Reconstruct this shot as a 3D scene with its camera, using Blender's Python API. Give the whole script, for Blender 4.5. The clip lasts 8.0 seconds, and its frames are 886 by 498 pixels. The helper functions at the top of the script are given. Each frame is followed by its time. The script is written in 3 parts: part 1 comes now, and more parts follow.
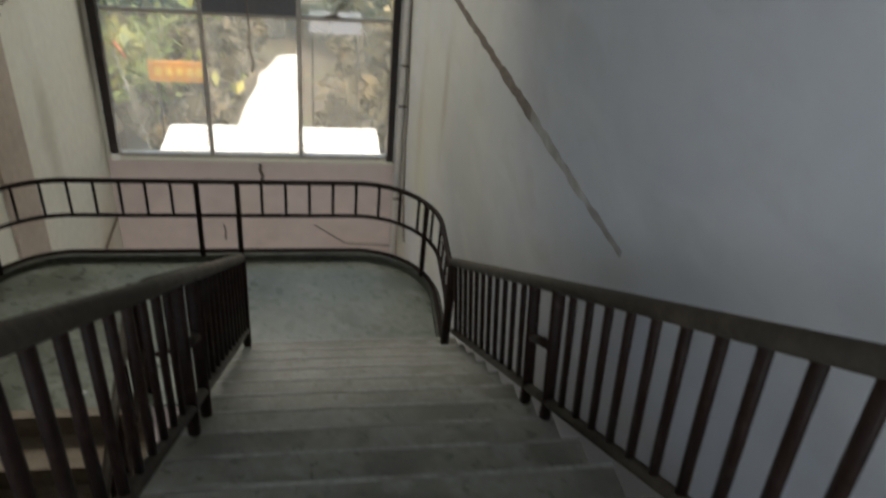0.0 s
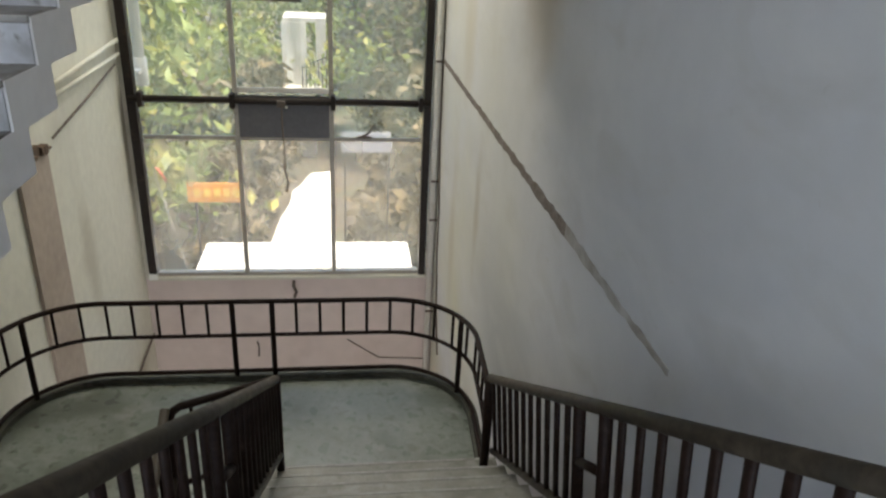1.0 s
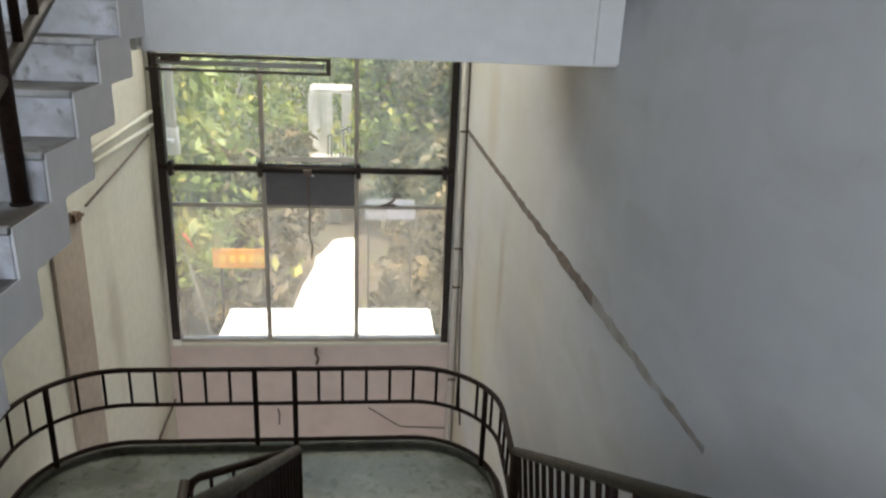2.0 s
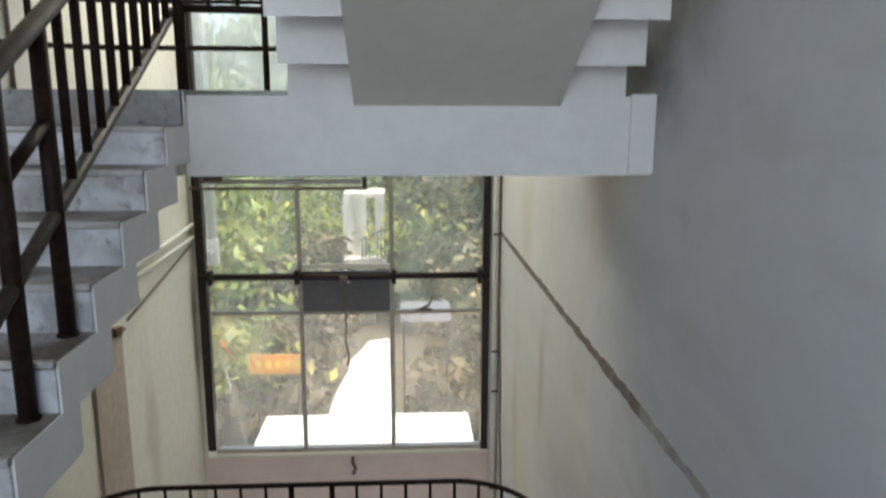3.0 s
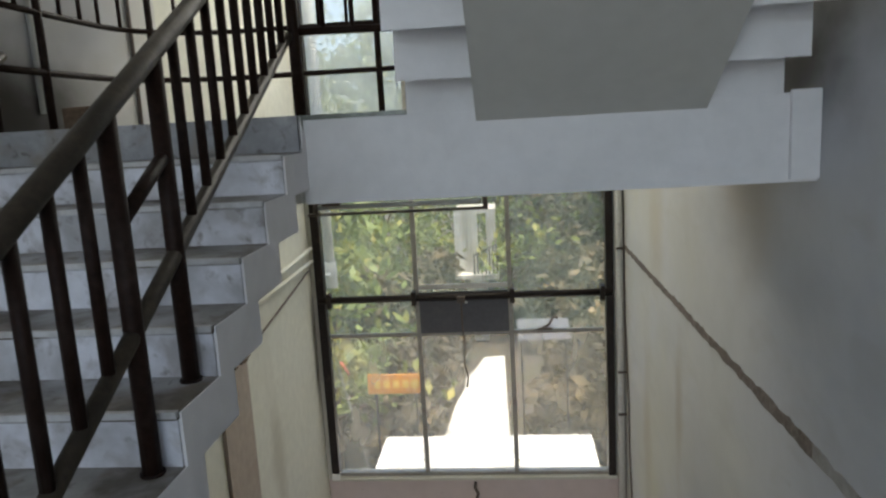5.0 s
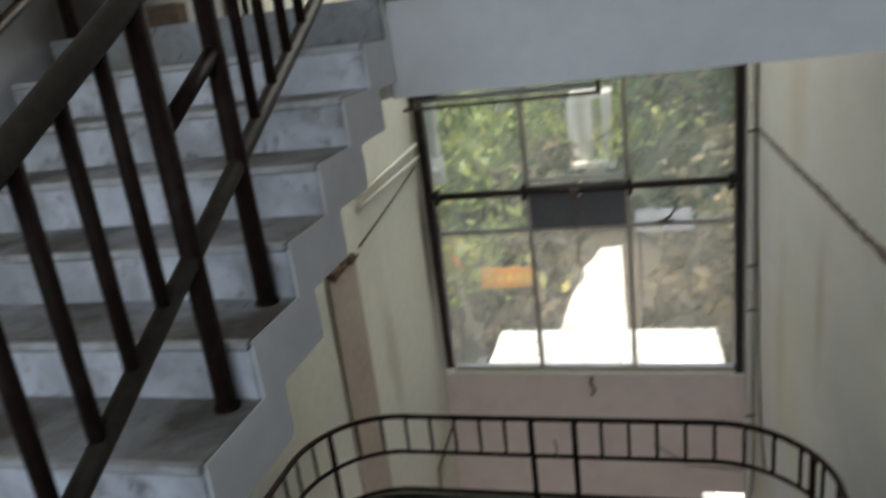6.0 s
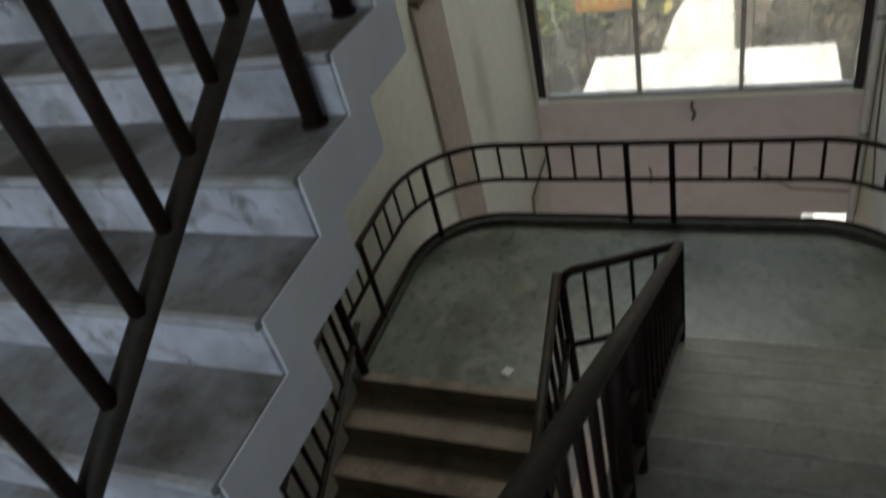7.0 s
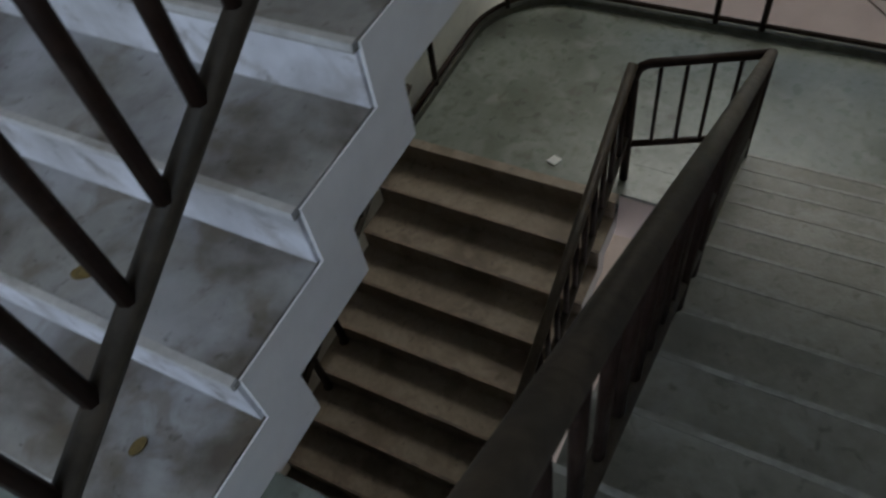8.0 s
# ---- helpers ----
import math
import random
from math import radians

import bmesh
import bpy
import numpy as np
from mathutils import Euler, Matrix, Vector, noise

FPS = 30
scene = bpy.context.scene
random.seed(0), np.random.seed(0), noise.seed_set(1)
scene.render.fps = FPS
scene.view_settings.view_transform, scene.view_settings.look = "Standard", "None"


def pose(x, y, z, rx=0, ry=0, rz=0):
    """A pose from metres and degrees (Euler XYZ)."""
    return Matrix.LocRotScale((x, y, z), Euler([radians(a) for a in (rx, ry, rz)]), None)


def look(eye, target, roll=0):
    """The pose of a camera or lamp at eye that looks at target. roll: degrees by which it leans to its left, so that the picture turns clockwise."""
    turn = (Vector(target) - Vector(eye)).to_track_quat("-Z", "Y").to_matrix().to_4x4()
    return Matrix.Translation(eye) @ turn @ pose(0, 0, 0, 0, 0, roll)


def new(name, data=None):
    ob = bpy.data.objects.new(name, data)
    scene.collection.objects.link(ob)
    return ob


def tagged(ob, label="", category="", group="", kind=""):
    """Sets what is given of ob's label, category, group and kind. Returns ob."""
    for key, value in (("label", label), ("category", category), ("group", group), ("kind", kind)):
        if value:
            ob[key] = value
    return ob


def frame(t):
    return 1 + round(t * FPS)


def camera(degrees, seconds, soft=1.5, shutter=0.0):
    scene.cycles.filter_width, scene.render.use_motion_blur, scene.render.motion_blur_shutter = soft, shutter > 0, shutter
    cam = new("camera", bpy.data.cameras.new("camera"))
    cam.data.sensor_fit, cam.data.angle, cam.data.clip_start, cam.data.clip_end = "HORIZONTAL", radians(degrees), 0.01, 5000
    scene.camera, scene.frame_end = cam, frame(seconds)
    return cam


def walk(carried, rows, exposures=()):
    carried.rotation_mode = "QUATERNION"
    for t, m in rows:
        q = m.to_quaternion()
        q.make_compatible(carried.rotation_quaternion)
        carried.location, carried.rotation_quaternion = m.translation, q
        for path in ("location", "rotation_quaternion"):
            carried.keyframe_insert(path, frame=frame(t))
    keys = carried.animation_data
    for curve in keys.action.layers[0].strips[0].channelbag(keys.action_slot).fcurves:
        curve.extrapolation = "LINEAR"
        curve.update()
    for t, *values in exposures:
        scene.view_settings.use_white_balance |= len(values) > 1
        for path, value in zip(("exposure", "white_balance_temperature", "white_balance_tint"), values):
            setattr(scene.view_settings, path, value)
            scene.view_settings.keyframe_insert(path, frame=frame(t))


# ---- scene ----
cam = camera(63.0, 8.0, soft=2.2, shutter=0.45)
PATH = [
    (0, look((0.492, -4.072, 3.623), (0.834, -2.421, 2.547), 6.1)),
    (0.2, look((0.467, -4.07, 3.645), (0.765, -2.364, 2.646), 5.4)),
    (0.5, look((0.478, -4.044, 3.643), (0.738, -2.294, 2.71), 4.0)),
    (1, look((0.467, -4.01, 3.65), (0.728, -2.205, 2.829), 3.0)),
    (1.5, look((0.45, -3.995, 3.642), (0.68, -2.154, 2.896), 2.5)),
    (2.8, look((0.429, -3.964, 3.715), (0.562, -2.021, 3.257), 1.1)),
    (3, look((0.421, -3.946, 3.726), (0.531, -1.989, 3.328), 0.2)),
    (3.5, look((0.421, -3.947, 3.741), (0.522, -1.964, 3.506), 0.2)),
    (4, look((0.379, -3.939, 3.733), (0.298, -1.955, 3.496), 0.1)),
    (4.2, look((0.381, -3.917, 3.733), (0.225, -1.939, 3.482), -0.2)),
    (5.3, look((0.318, -3.572, 3.707), (0.13, -1.624, 3.293), -3.6)),
    (5.5, look((0.332, -3.51, 3.689), (0.112, -1.577, 3.226), -3.4)),
    (6, look((0.33, -3.326, 3.682), (-0.183, -1.493, 3.068), -7.3)),
    (6.2, look((0.342, -3.317, 3.647), (-0.305, -1.575, 2.905), -8.8)),
    (6.5, look((0.359, -3.303, 3.629), (-0.394, -1.681, 2.735), -11.8)),
    (6.7, look((0.338, -3.298, 3.608), (-0.407, -1.743, 2.594), -12.3)),
    (7, look((0.303, -3.278, 3.574), (-0.451, -1.861, 2.381), -15.4)),
    (7.2, look((0.25, -3.268, 3.525), (-0.504, -1.962, 2.211), -13.8)),
    (7.5, look((0.186, -3.27, 3.481), (-0.542, -2.107, 2.025), -13.6)),
    (7.8, look((0.158, -3.293, 3.474), (-0.553, -2.257, 1.917), -12.7)),
    (8, look((0.121, -3.297, 3.459), (-0.594, -2.318, 1.868), -11.9)),
]
walk(cam, PATH, exposures=[(0.0, 1.15, 6850, 10), (0.5, 1.35, 6850, 10), (1.5, 1.5, 6850, 12), (3.0, 1.4, 6700, 10), (3.5, 1.08, 6650, 10), (4.2, 0.95, 6600, 10), (5.3, 0.92, 6600, 10), (6.5, 0.76, 6550, 8), (7.0, 0.56, 6550, 8), (7.5, 0.60, 6520, 9), (8.0, 0.86, 6450, 10)])

# ---------------------------------------------------------------- light
world = bpy.data.worlds.new("sky")
scene.world = world
world.use_nodes = True
wn = world.node_tree.nodes
sky = wn.new("ShaderNodeTexSky")
sky.sky_type, sky.sun_disc = "NISHITA", False
SUN_TO = Vector((0.22, -0.13, 0.90)).normalized()
sky.sun_elevation = math.asin(SUN_TO.z)
sky.sun_rotation = math.atan2(SUN_TO.x, SUN_TO.y)
world.node_tree.links.new(sky.outputs[0], wn["Background"].inputs[0])
wn["Background"].inputs[1].default_value = 0.14
sun = new("sun", bpy.data.lights.new("sun", "SUN"))
sun.data.energy, sun.data.angle, sun.data.color = 5.0, radians(0.5), (1.0, 0.95, 0.86)
sun.matrix_basis = look(SUN_TO * 60, (0, 0, 0))


def sky_lamp(name, place, target, sx, sy, watts, colour):
    """An area lamp: the daylight of an opening, and once an added fill."""
    li = new(name, bpy.data.lights.new(name, "AREA"))
    li.data.shape, li.data.size, li.data.size_y = "RECTANGLE", sx, sy
    li.data.energy, li.data.color = watts, colour
    li.matrix_basis = look(place, target)
    return li


sky_lamp("corridor_daylight", (-0.6, -7.1, 4.1), (-0.6, 0, 3.6), 3.0, 2.2, 37, (0.77, 0.88, 1.0))
# added fill for the upper left walls and risers; no opening behind it
sky_lamp("upper_fill_lamp", (-0.5, -7.1, 6.85), (-1.2, 1.0, 4.6), 3.2, 1.5, 62, (0.70, 0.84, 1.0))
sky_lamp("window_daylight", (-0.3, 4.9, 6.7), (-0.3, 0.6, 1.5), 3.3, 2.0, 78, (1.0, 0.97, 0.88))
sky_lamp("entrance_daylight", (-0.3, -6.9, -4.2), (-0.3, 5, -1.6), 3.4, 2.0, 62, (0.95, 0.96, 1.0))


# ---------------------------------------------------------------- materials
def material(name, colour, rough=0.7, metal=0.0, spots=(), grain=0.12, scale=30.0, bump=0.15, bump_scale=60.0, spec=0.5):
    """Colour with fine grain, then layers of stains (colour, scale, low, high, strength, stretch)."""
    m = bpy.data.materials.new(name)
    m.use_nodes = True
    nt = m.node_tree
    N, L = nt.nodes, nt.links
    b = N["Principled BSDF"]
    co = N.new("ShaderNodeNewGeometry").outputs["Position"]

    def noise_of(sc, detail=4.0, stretch=None, dist=0.0):
        n = N.new("ShaderNodeTexNoise")
        n.inputs["Scale"].default_value, n.inputs["Detail"].default_value, n.inputs["Distortion"].default_value = sc, detail, dist
        if stretch:
            mp = N.new("ShaderNodeMapping")
            mp.inputs["Scale"].default_value = stretch
            L.new(co, mp.inputs[0])
            L.new(mp.outputs[0], n.inputs["Vector"])
        else:
            L.new(co, n.inputs["Vector"])
        return n.outputs["Fac"]

    g = N.new("ShaderNodeValToRGB")
    lo = [c * (1 - grain) for c in colour]
    hi = [min(1, c * (1 + grain)) for c in colour]
    g.color_ramp.elements[0].position, g.color_ramp.elements[0].color = 0.3, (*lo, 1)
    g.color_ramp.elements[1].position, g.color_ramp.elements[1].color = 0.7, (*hi, 1)
    L.new(noise_of(scale, 6), g.inputs[0])
    col = g.outputs[0]
    for c, sc, low, high, strength, stretch in spots:
        r = N.new("ShaderNodeMapRange")
        r.inputs["From Min"].default_value, r.inputs["From Max"].default_value = low, high
        r.inputs["To Max"].default_value = strength
        L.new(noise_of(sc, 7, stretch, 0.4), r.inputs[0])
        mx = N.new("ShaderNodeMix")
        mx.data_type = "RGBA"
        L.new(r.outputs[0], mx.inputs[0])
        L.new(col, mx.inputs[6])
        mx.inputs[7].default_value = (*c, 1)
        col = mx.outputs[2]
    L.new(col, b.inputs["Base Color"])
    rr = N.new("ShaderNodeMapRange")
    rr.inputs["To Min"].default_value, rr.inputs["To Max"].default_value = max(0.05, rough - 0.12), min(1, rough + 0.12)
    L.new(noise_of(scale * 0.4, 5), rr.inputs[0])
    L.new(rr.outputs[0], b.inputs["Roughness"])
    b.inputs["Metallic"].default_value = metal
    b.inputs["Specular IOR Level"].default_value = spec
    if bump:
        bp = N.new("ShaderNodeBump")
        bp.inputs["Strength"].default_value, bp.inputs["Distance"].default_value = bump, 0.01
        L.new(noise_of(bump_scale, 6), bp.inputs["Height"])
        L.new(bp.outputs[0], b.inputs["Normal"])
    return m


def emission(name, colour, strength):
    m = bpy.data.materials.new(name)
    m.use_nodes = True
    b = m.node_tree.nodes["Principled BSDF"]
    b.inputs["Base Color"].default_value = (*colour, 1)
    b.inputs["Emission Color"].default_value = (*colour, 1)
    b.inputs["Emission Strength"].default_value = strength
    return m


UP = (1.0, 1.0, 0.18)
ALONG = (1.0, 0.38, 0.9)
M_WALL = material("distempered wall", (0.60, 0.60, 0.625), 0.85, grain=0.022, scale=7, bump=0.05, bump_scale=14, spots=[
    ((0.45, 0.455, 0.485), 1.0, 0.44, 0.66, 0.6, ALONG), ((0.68, 0.67, 0.675), 2.4, 0.50, 0.68, 0.5, ALONG), ((0.50, 0.485, 0.475), 4.5, 0.54, 0.7, 0.4, ALONG), ((0.45, 0.43, 0.40), 14, 0.68, 0.8, 0.35, None)])


def warm_tint_by_y(m, colour, y0, y1, scale):
    """Patchy yellowed distemper with the window's warm light painted in, densest towards one end of the wall."""
    N, L = m.node_tree.nodes, m.node_tree.links
    b = N["Principled BSDF"]
    old = b.inputs["Base Color"].links[0].from_socket
    pos = N.new("ShaderNodeNewGeometry").outputs["Position"]
    sp = N.new("ShaderNodeSeparateXYZ")
    L.new(pos, sp.inputs[0])
    r = N.new("ShaderNodeMapRange")
    r.interpolation_type = "SMOOTHSTEP"
    r.inputs["From Min"].default_value, r.inputs["From Max"].default_value = y0, y1
    L.new(sp.outputs[1], r.inputs[0])
    mp = N.new("ShaderNodeMapping")
    mp.inputs["Scale"].default_value = (1, 0.45, 0.4)
    L.new(pos, mp.inputs[0])
    nz = N.new("ShaderNodeTexNoise")
    nz.inputs["Scale"].default_value, nz.inputs["Detail"].default_value = scale, 6
    L.new(mp.outputs[0], nz.inputs["Vector"])
    r2 = N.new("ShaderNodeMapRange")
    r2.inputs["From Min"].default_value, r2.inputs["From Max"].default_value = 0.3, 0.7
    L.new(nz.outputs["Fac"], r2.inputs[0])
    mu = N.new("ShaderNodeMath")
    mu.operation = "MULTIPLY"
    L.new(r.outputs[0], mu.inputs[0])
    L.new(r2.outputs[0], mu.inputs[1])
    mx = N.new("ShaderNodeMix")
    mx.data_type = "RGBA"
    L.new(mu.outputs[0], mx.inputs[0])
    L.new(old, mx.inputs[6])
    mx.inputs[7].default_value = (*colour, 1)
    L.new(mx.outputs[2], b.inputs["Base Color"])


# warm window light put into the wall colour, along with its yellow stains
warm_tint_by_y(M_WALL, (0.60, 0.58, 0.46), -0.8, 3.4, 1.1)


def damp_shade_patch(m, colour, yc, zc, sy, sz, strength):
    """One irregular patch of damp or of painted-in shade round (yc, zc) on the wall."""
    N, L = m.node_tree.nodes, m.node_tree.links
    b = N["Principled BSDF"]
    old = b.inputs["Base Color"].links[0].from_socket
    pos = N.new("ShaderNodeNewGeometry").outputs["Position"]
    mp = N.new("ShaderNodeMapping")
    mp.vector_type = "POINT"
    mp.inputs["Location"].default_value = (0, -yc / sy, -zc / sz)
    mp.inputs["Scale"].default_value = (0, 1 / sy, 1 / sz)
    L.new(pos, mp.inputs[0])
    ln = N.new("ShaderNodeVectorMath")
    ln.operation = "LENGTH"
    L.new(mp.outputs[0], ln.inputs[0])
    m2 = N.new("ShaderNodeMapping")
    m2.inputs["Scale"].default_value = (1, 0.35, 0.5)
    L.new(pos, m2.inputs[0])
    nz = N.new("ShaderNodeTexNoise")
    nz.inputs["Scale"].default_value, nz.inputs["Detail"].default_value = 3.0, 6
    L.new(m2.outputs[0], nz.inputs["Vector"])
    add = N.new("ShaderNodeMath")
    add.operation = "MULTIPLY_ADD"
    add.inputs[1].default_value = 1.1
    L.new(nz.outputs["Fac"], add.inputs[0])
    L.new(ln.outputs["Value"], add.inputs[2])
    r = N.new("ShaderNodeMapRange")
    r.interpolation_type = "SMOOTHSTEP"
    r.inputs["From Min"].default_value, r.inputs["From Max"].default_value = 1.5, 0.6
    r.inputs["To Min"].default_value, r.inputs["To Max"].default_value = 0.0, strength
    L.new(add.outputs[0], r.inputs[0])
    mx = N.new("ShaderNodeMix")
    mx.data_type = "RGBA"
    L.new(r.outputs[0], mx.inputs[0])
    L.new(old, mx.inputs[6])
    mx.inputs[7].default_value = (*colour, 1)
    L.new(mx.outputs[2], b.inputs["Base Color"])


damp_shade_patch(M_WALL, (0.38, 0.33, 0.26), 0.6, 3.4, 0.85, 0.95, 0.7)
damp_shade_patch(M_WALL, (0.42, 0.36, 0.27), 2.2, 1.25, 0.22, 0.9, 0.6)
damp_shade_patch(M_WALL, (0.46, 0.40, 0.29), 3.6, 0.4, 0.35, 1.3, 0.5)
# olive stain plus the overhead flight's shade, painted up along its slope
damp_shade_patch(M_WALL, (0.27, 0.255, 0.20), -0.66, 4.30, 0.75, 0.6, 0.8)
damp_shade_patch(M_WALL, (0.30, 0.285, 0.23), -1.2, 4.66, 0.8, 0.6, 0.75)
damp_shade_patch(M_WALL, (0.46, 0.45, 0.45), -1.9, 1.9, 0.3, 0.5, 0.5)
# dark of the gap between flight and wall, painted over the grimy plaster
damp_shade_patch(M_WALL, (0.035, 0.03, 0.025), -0.11, 3.86, 1.1, 0.6, 0.98)
damp_shade_patch(M_WALL, (0.50, 0.44, 0.33), 3.1, 2.6, 0.5, 0.8, 0.5)
M_CREAM = material("cream wall paint", (0.70, 0.69, 0.60), 0.8, grain=0.05, scale=10, bump=0.12, bump_scale=30, spots=[
    ((0.55, 0.51, 0.42), 1.3, 0.5, 0.75, 0.45, UP), ((0.40, 0.34, 0.27), 9, 0.66, 0.8, 0.4, None)])
damp_shade_patch(M_CREAM, (0.16, 0.14, 0.11), 4.98, 1.0, 0.16, 1.5, 0.8)
damp_shade_patch(M_CREAM, (0.40, 0.36, 0.27), 3.3, 0.2, 0.3, 1.1, 0.5)
damp_shade_patch(M_CREAM, (0.36, 0.30, 0.22), 4.4, -1.9, 0.5, 0.35, 0.6)
M_PINK = material("pink washed wall", (0.70, 0.605, 0.575), 0.85, grain=0.04, scale=5, bump=0.05, bump_scale=18, spots=[
    ((0.56, 0.46, 0.43), 1.8, 0.52, 0.75, 0.5, None), ((0.66, 0.60, 0.56), 3.0, 0.6, 0.8, 0.4, UP), ((0.3, 0.24, 0.22), 16, 0.68, 0.8, 0.4, None)])
M_PILASTER = material("brown pilaster paint", (0.43, 0.36, 0.30), 0.85, grain=0.08, scale=12, spots=[
    ((0.31, 0.25, 0.21), 2.2, 0.5, 0.75, 0.5, None), ((0.55, 0.48, 0.40), 7, 0.66, 0.8, 0.4, None)])
M_WHITE = material("white limewash", (0.83, 0.81, 0.805), 0.8, grain=0.03, scale=14, bump=0.1, bump_scale=40, spots=[
    ((0.62, 0.61, 0.60), 1.7, 0.55, 0.8, 0.35, None), ((0.45, 0.42, 0.38), 18, 0.7, 0.82, 0.4, None)])
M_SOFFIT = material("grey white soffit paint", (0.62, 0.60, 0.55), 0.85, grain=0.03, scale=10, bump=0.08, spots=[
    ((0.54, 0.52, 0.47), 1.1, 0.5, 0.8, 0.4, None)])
M_FLOOR = material("worn green cement floor", (0.185, 0.205, 0.175), 0.30, grain=0.12, scale=22, bump=0.05, bump_scale=30, spots=[
    ((0.09, 0.10, 0.075), 1.6, 0.46, 0.62, 0.8, None), ((0.28, 0.30, 0.265), 3.6, 0.52, 0.68, 0.65, None), ((0.075, 0.07, 0.05), 9, 0.56, 0.7, 0.65, None), ((0.05, 0.045, 0.035), 30, 0.62, 0.72, 0.5, None)])
M_TREAD = material("dirty cement tread", (0.30, 0.285, 0.265), 0.6, grain=0.12, scale=25, spots=[
    ((0.085, 0.063, 0.042), 3.0, 0.46, 0.60, 0.85, None), ((0.50, 0.51, 0.54), 2.3, 0.47, 0.64, 0.8, None), ((0.15, 0.115, 0.075), 9, 0.54, 0.66, 0.55, None), ((0.07, 0.055, 0.04), 32, 0.62, 0.72, 0.5, None)])
M_RISER = material("whitewashed riser", (0.68, 0.68, 0.72), 0.6, grain=0.08, scale=18, spots=[
    ((0.36, 0.35, 0.35), 3.2, 0.45, 0.62, 0.85, None), ((0.30, 0.27, 0.25), 8, 0.52, 0.66, 0.6, None), ((0.15, 0.12, 0.10), 15, 0.58, 0.72, 0.65, None)])
M_STEP = material("grey green cement step", (0.25, 0.245, 0.213), 0.5, grain=0.12, scale=25, spots=[
    ((0.15, 0.145, 0.12), 2.4, 0.46, 0.62, 0.75, None), ((0.36, 0.36, 0.33), 5, 0.53, 0.68, 0.55, None), ((0.075, 0.07, 0.055), 18, 0.58, 0.70, 0.5, None)])
M_BROWNSTEP = material("brown cement step", (0.29, 0.235, 0.178), 0.6, grain=0.14, scale=25, spots=[
    ((0.16, 0.12, 0.085), 3.2, 0.46, 0.62, 0.8, None), ((0.36, 0.30, 0.23), 7, 0.54, 0.68, 0.5, None), ((0.08, 0.06, 0.045), 20, 0.6, 0.72, 0.5, None)])
M_EDGE = material("worn step edge", (0.31, 0.305, 0.275), 0.5, grain=0.2, scale=40, spots=[((0.2, 0.195, 0.17), 5, 0.48, 0.62, 0.8, None)])
M_EDGEWHITE = material("whitewashed step edge", (0.52, 0.51, 0.50), 0.6, grain=0.1, scale=40, spots=[((0.22, 0.19, 0.16), 5, 0.5, 0.65, 0.8, None)])
M_EDGEBROWN = material("worn brown step edge", (0.27, 0.20, 0.15), 0.6, grain=0.2, scale=40, spots=[((0.13, 0.10, 0.08), 6, 0.46, 0.62, 0.8, None)])
M_KERB = material("grimy cement kerb", (0.085, 0.085, 0.065), 0.7, grain=0.2, scale=20, spots=[((0.04, 0.038, 0.03), 4, 0.46, 0.64, 0.8, None), ((0.15, 0.145, 0.115), 9, 0.56, 0.7, 0.6, None)])
M_RAIL = material("brown enamel rail paint", (0.021, 0.011, 0.008), 0.5, grain=0.25, scale=45, bump=0.1, bump_scale=80, spots=[
    ((0.055, 0.040, 0.032), 9, 0.56, 0.75, 0.5, None), ((0.016, 0.011, 0.009), 4, 0.5, 0.7, 0.5, None)], spec=0.12)
M_HAND = material("worn brown rail paint", (0.038, 0.029, 0.020), 0.50, grain=0.25, scale=45, bump=0.1, bump_scale=80, spots=[
    ((0.095, 0.072, 0.052), 7, 0.54, 0.75, 0.6, None), ((0.026, 0.022, 0.017), 5, 0.5, 0.66, 0.7, None)], spec=0.22)
M_TOPRISER = material("dirty cracked riser", (0.30, 0.30, 0.31), 0.6, grain=0.12, scale=22, spots=[
    ((0.24, 0.21, 0.18), 4, 0.48, 0.62, 0.8, None), ((0.10, 0.085, 0.07), 17, 0.58, 0.68, 0.6, None), ((0.45, 0.45, 0.47), 6, 0.56, 0.68, 0.6, None)])
M_STEEL = material("dark window steel", (0.026, 0.020, 0.017), 0.5, grain=0.25, scale=40, spots=[((0.09, 0.062, 0.045), 8, 0.58, 0.75, 0.6, None)], spec=0.2)
M_MULLION = material("weathered grey window bar", (0.36, 0.34, 0.30), 0.6, grain=0.2, scale=35, spots=[((0.20, 0.15, 0.12), 8, 0.55, 0.75, 0.6, None)])
M_PIPE = material("white painted pipe", (0.62, 0.61, 0.57), 0.5, grain=0.06, scale=30, spots=[((0.38, 0.33, 0.28), 6, 0.58, 0.78, 0.5, None)])
M_DARKPIPE = material("rusty dark pipe", (0.14, 0.11, 0.09), 0.7, grain=0.2, scale=30)
M_SHEET = material("grey sheet panel", (0.10, 0.10, 0.11), 0.6, grain=0.1, scale=20, spots=[((0.16, 0.15, 0.15), 4, 0.5, 0.75, 0.5, None)])
M_SCAR = material("dirty mortar scar", (0.17, 0.135, 0.115), 0.95, grain=0.3, scale=30, bump=0.5, spots=[((0.34, 0.31, 0.28), 8, 0.5, 0.72, 0.7, None)])
M_SCARFADE = material("smeared plaster scar", (0.34, 0.31, 0.285), 0.95, grain=0.18, scale=16, bump=0.3, spots=[((0.55, 0.54, 0.53), 4, 0.45, 0.65, 0.8, None)])
M_BRICK = material("broken brick", (0.13, 0.085, 0.055), 0.9, grain=0.25, scale=30, bump=0.4)
# also on the plate that stands for daylight at the window corner
M_PAPER = material("white paper scrap", (0.8, 0.8, 0.78), 0.8, grain=0.03)
M_BULB = material("milky tube glass", (0.75, 0.77, 0.74), 0.3, grain=0.02)
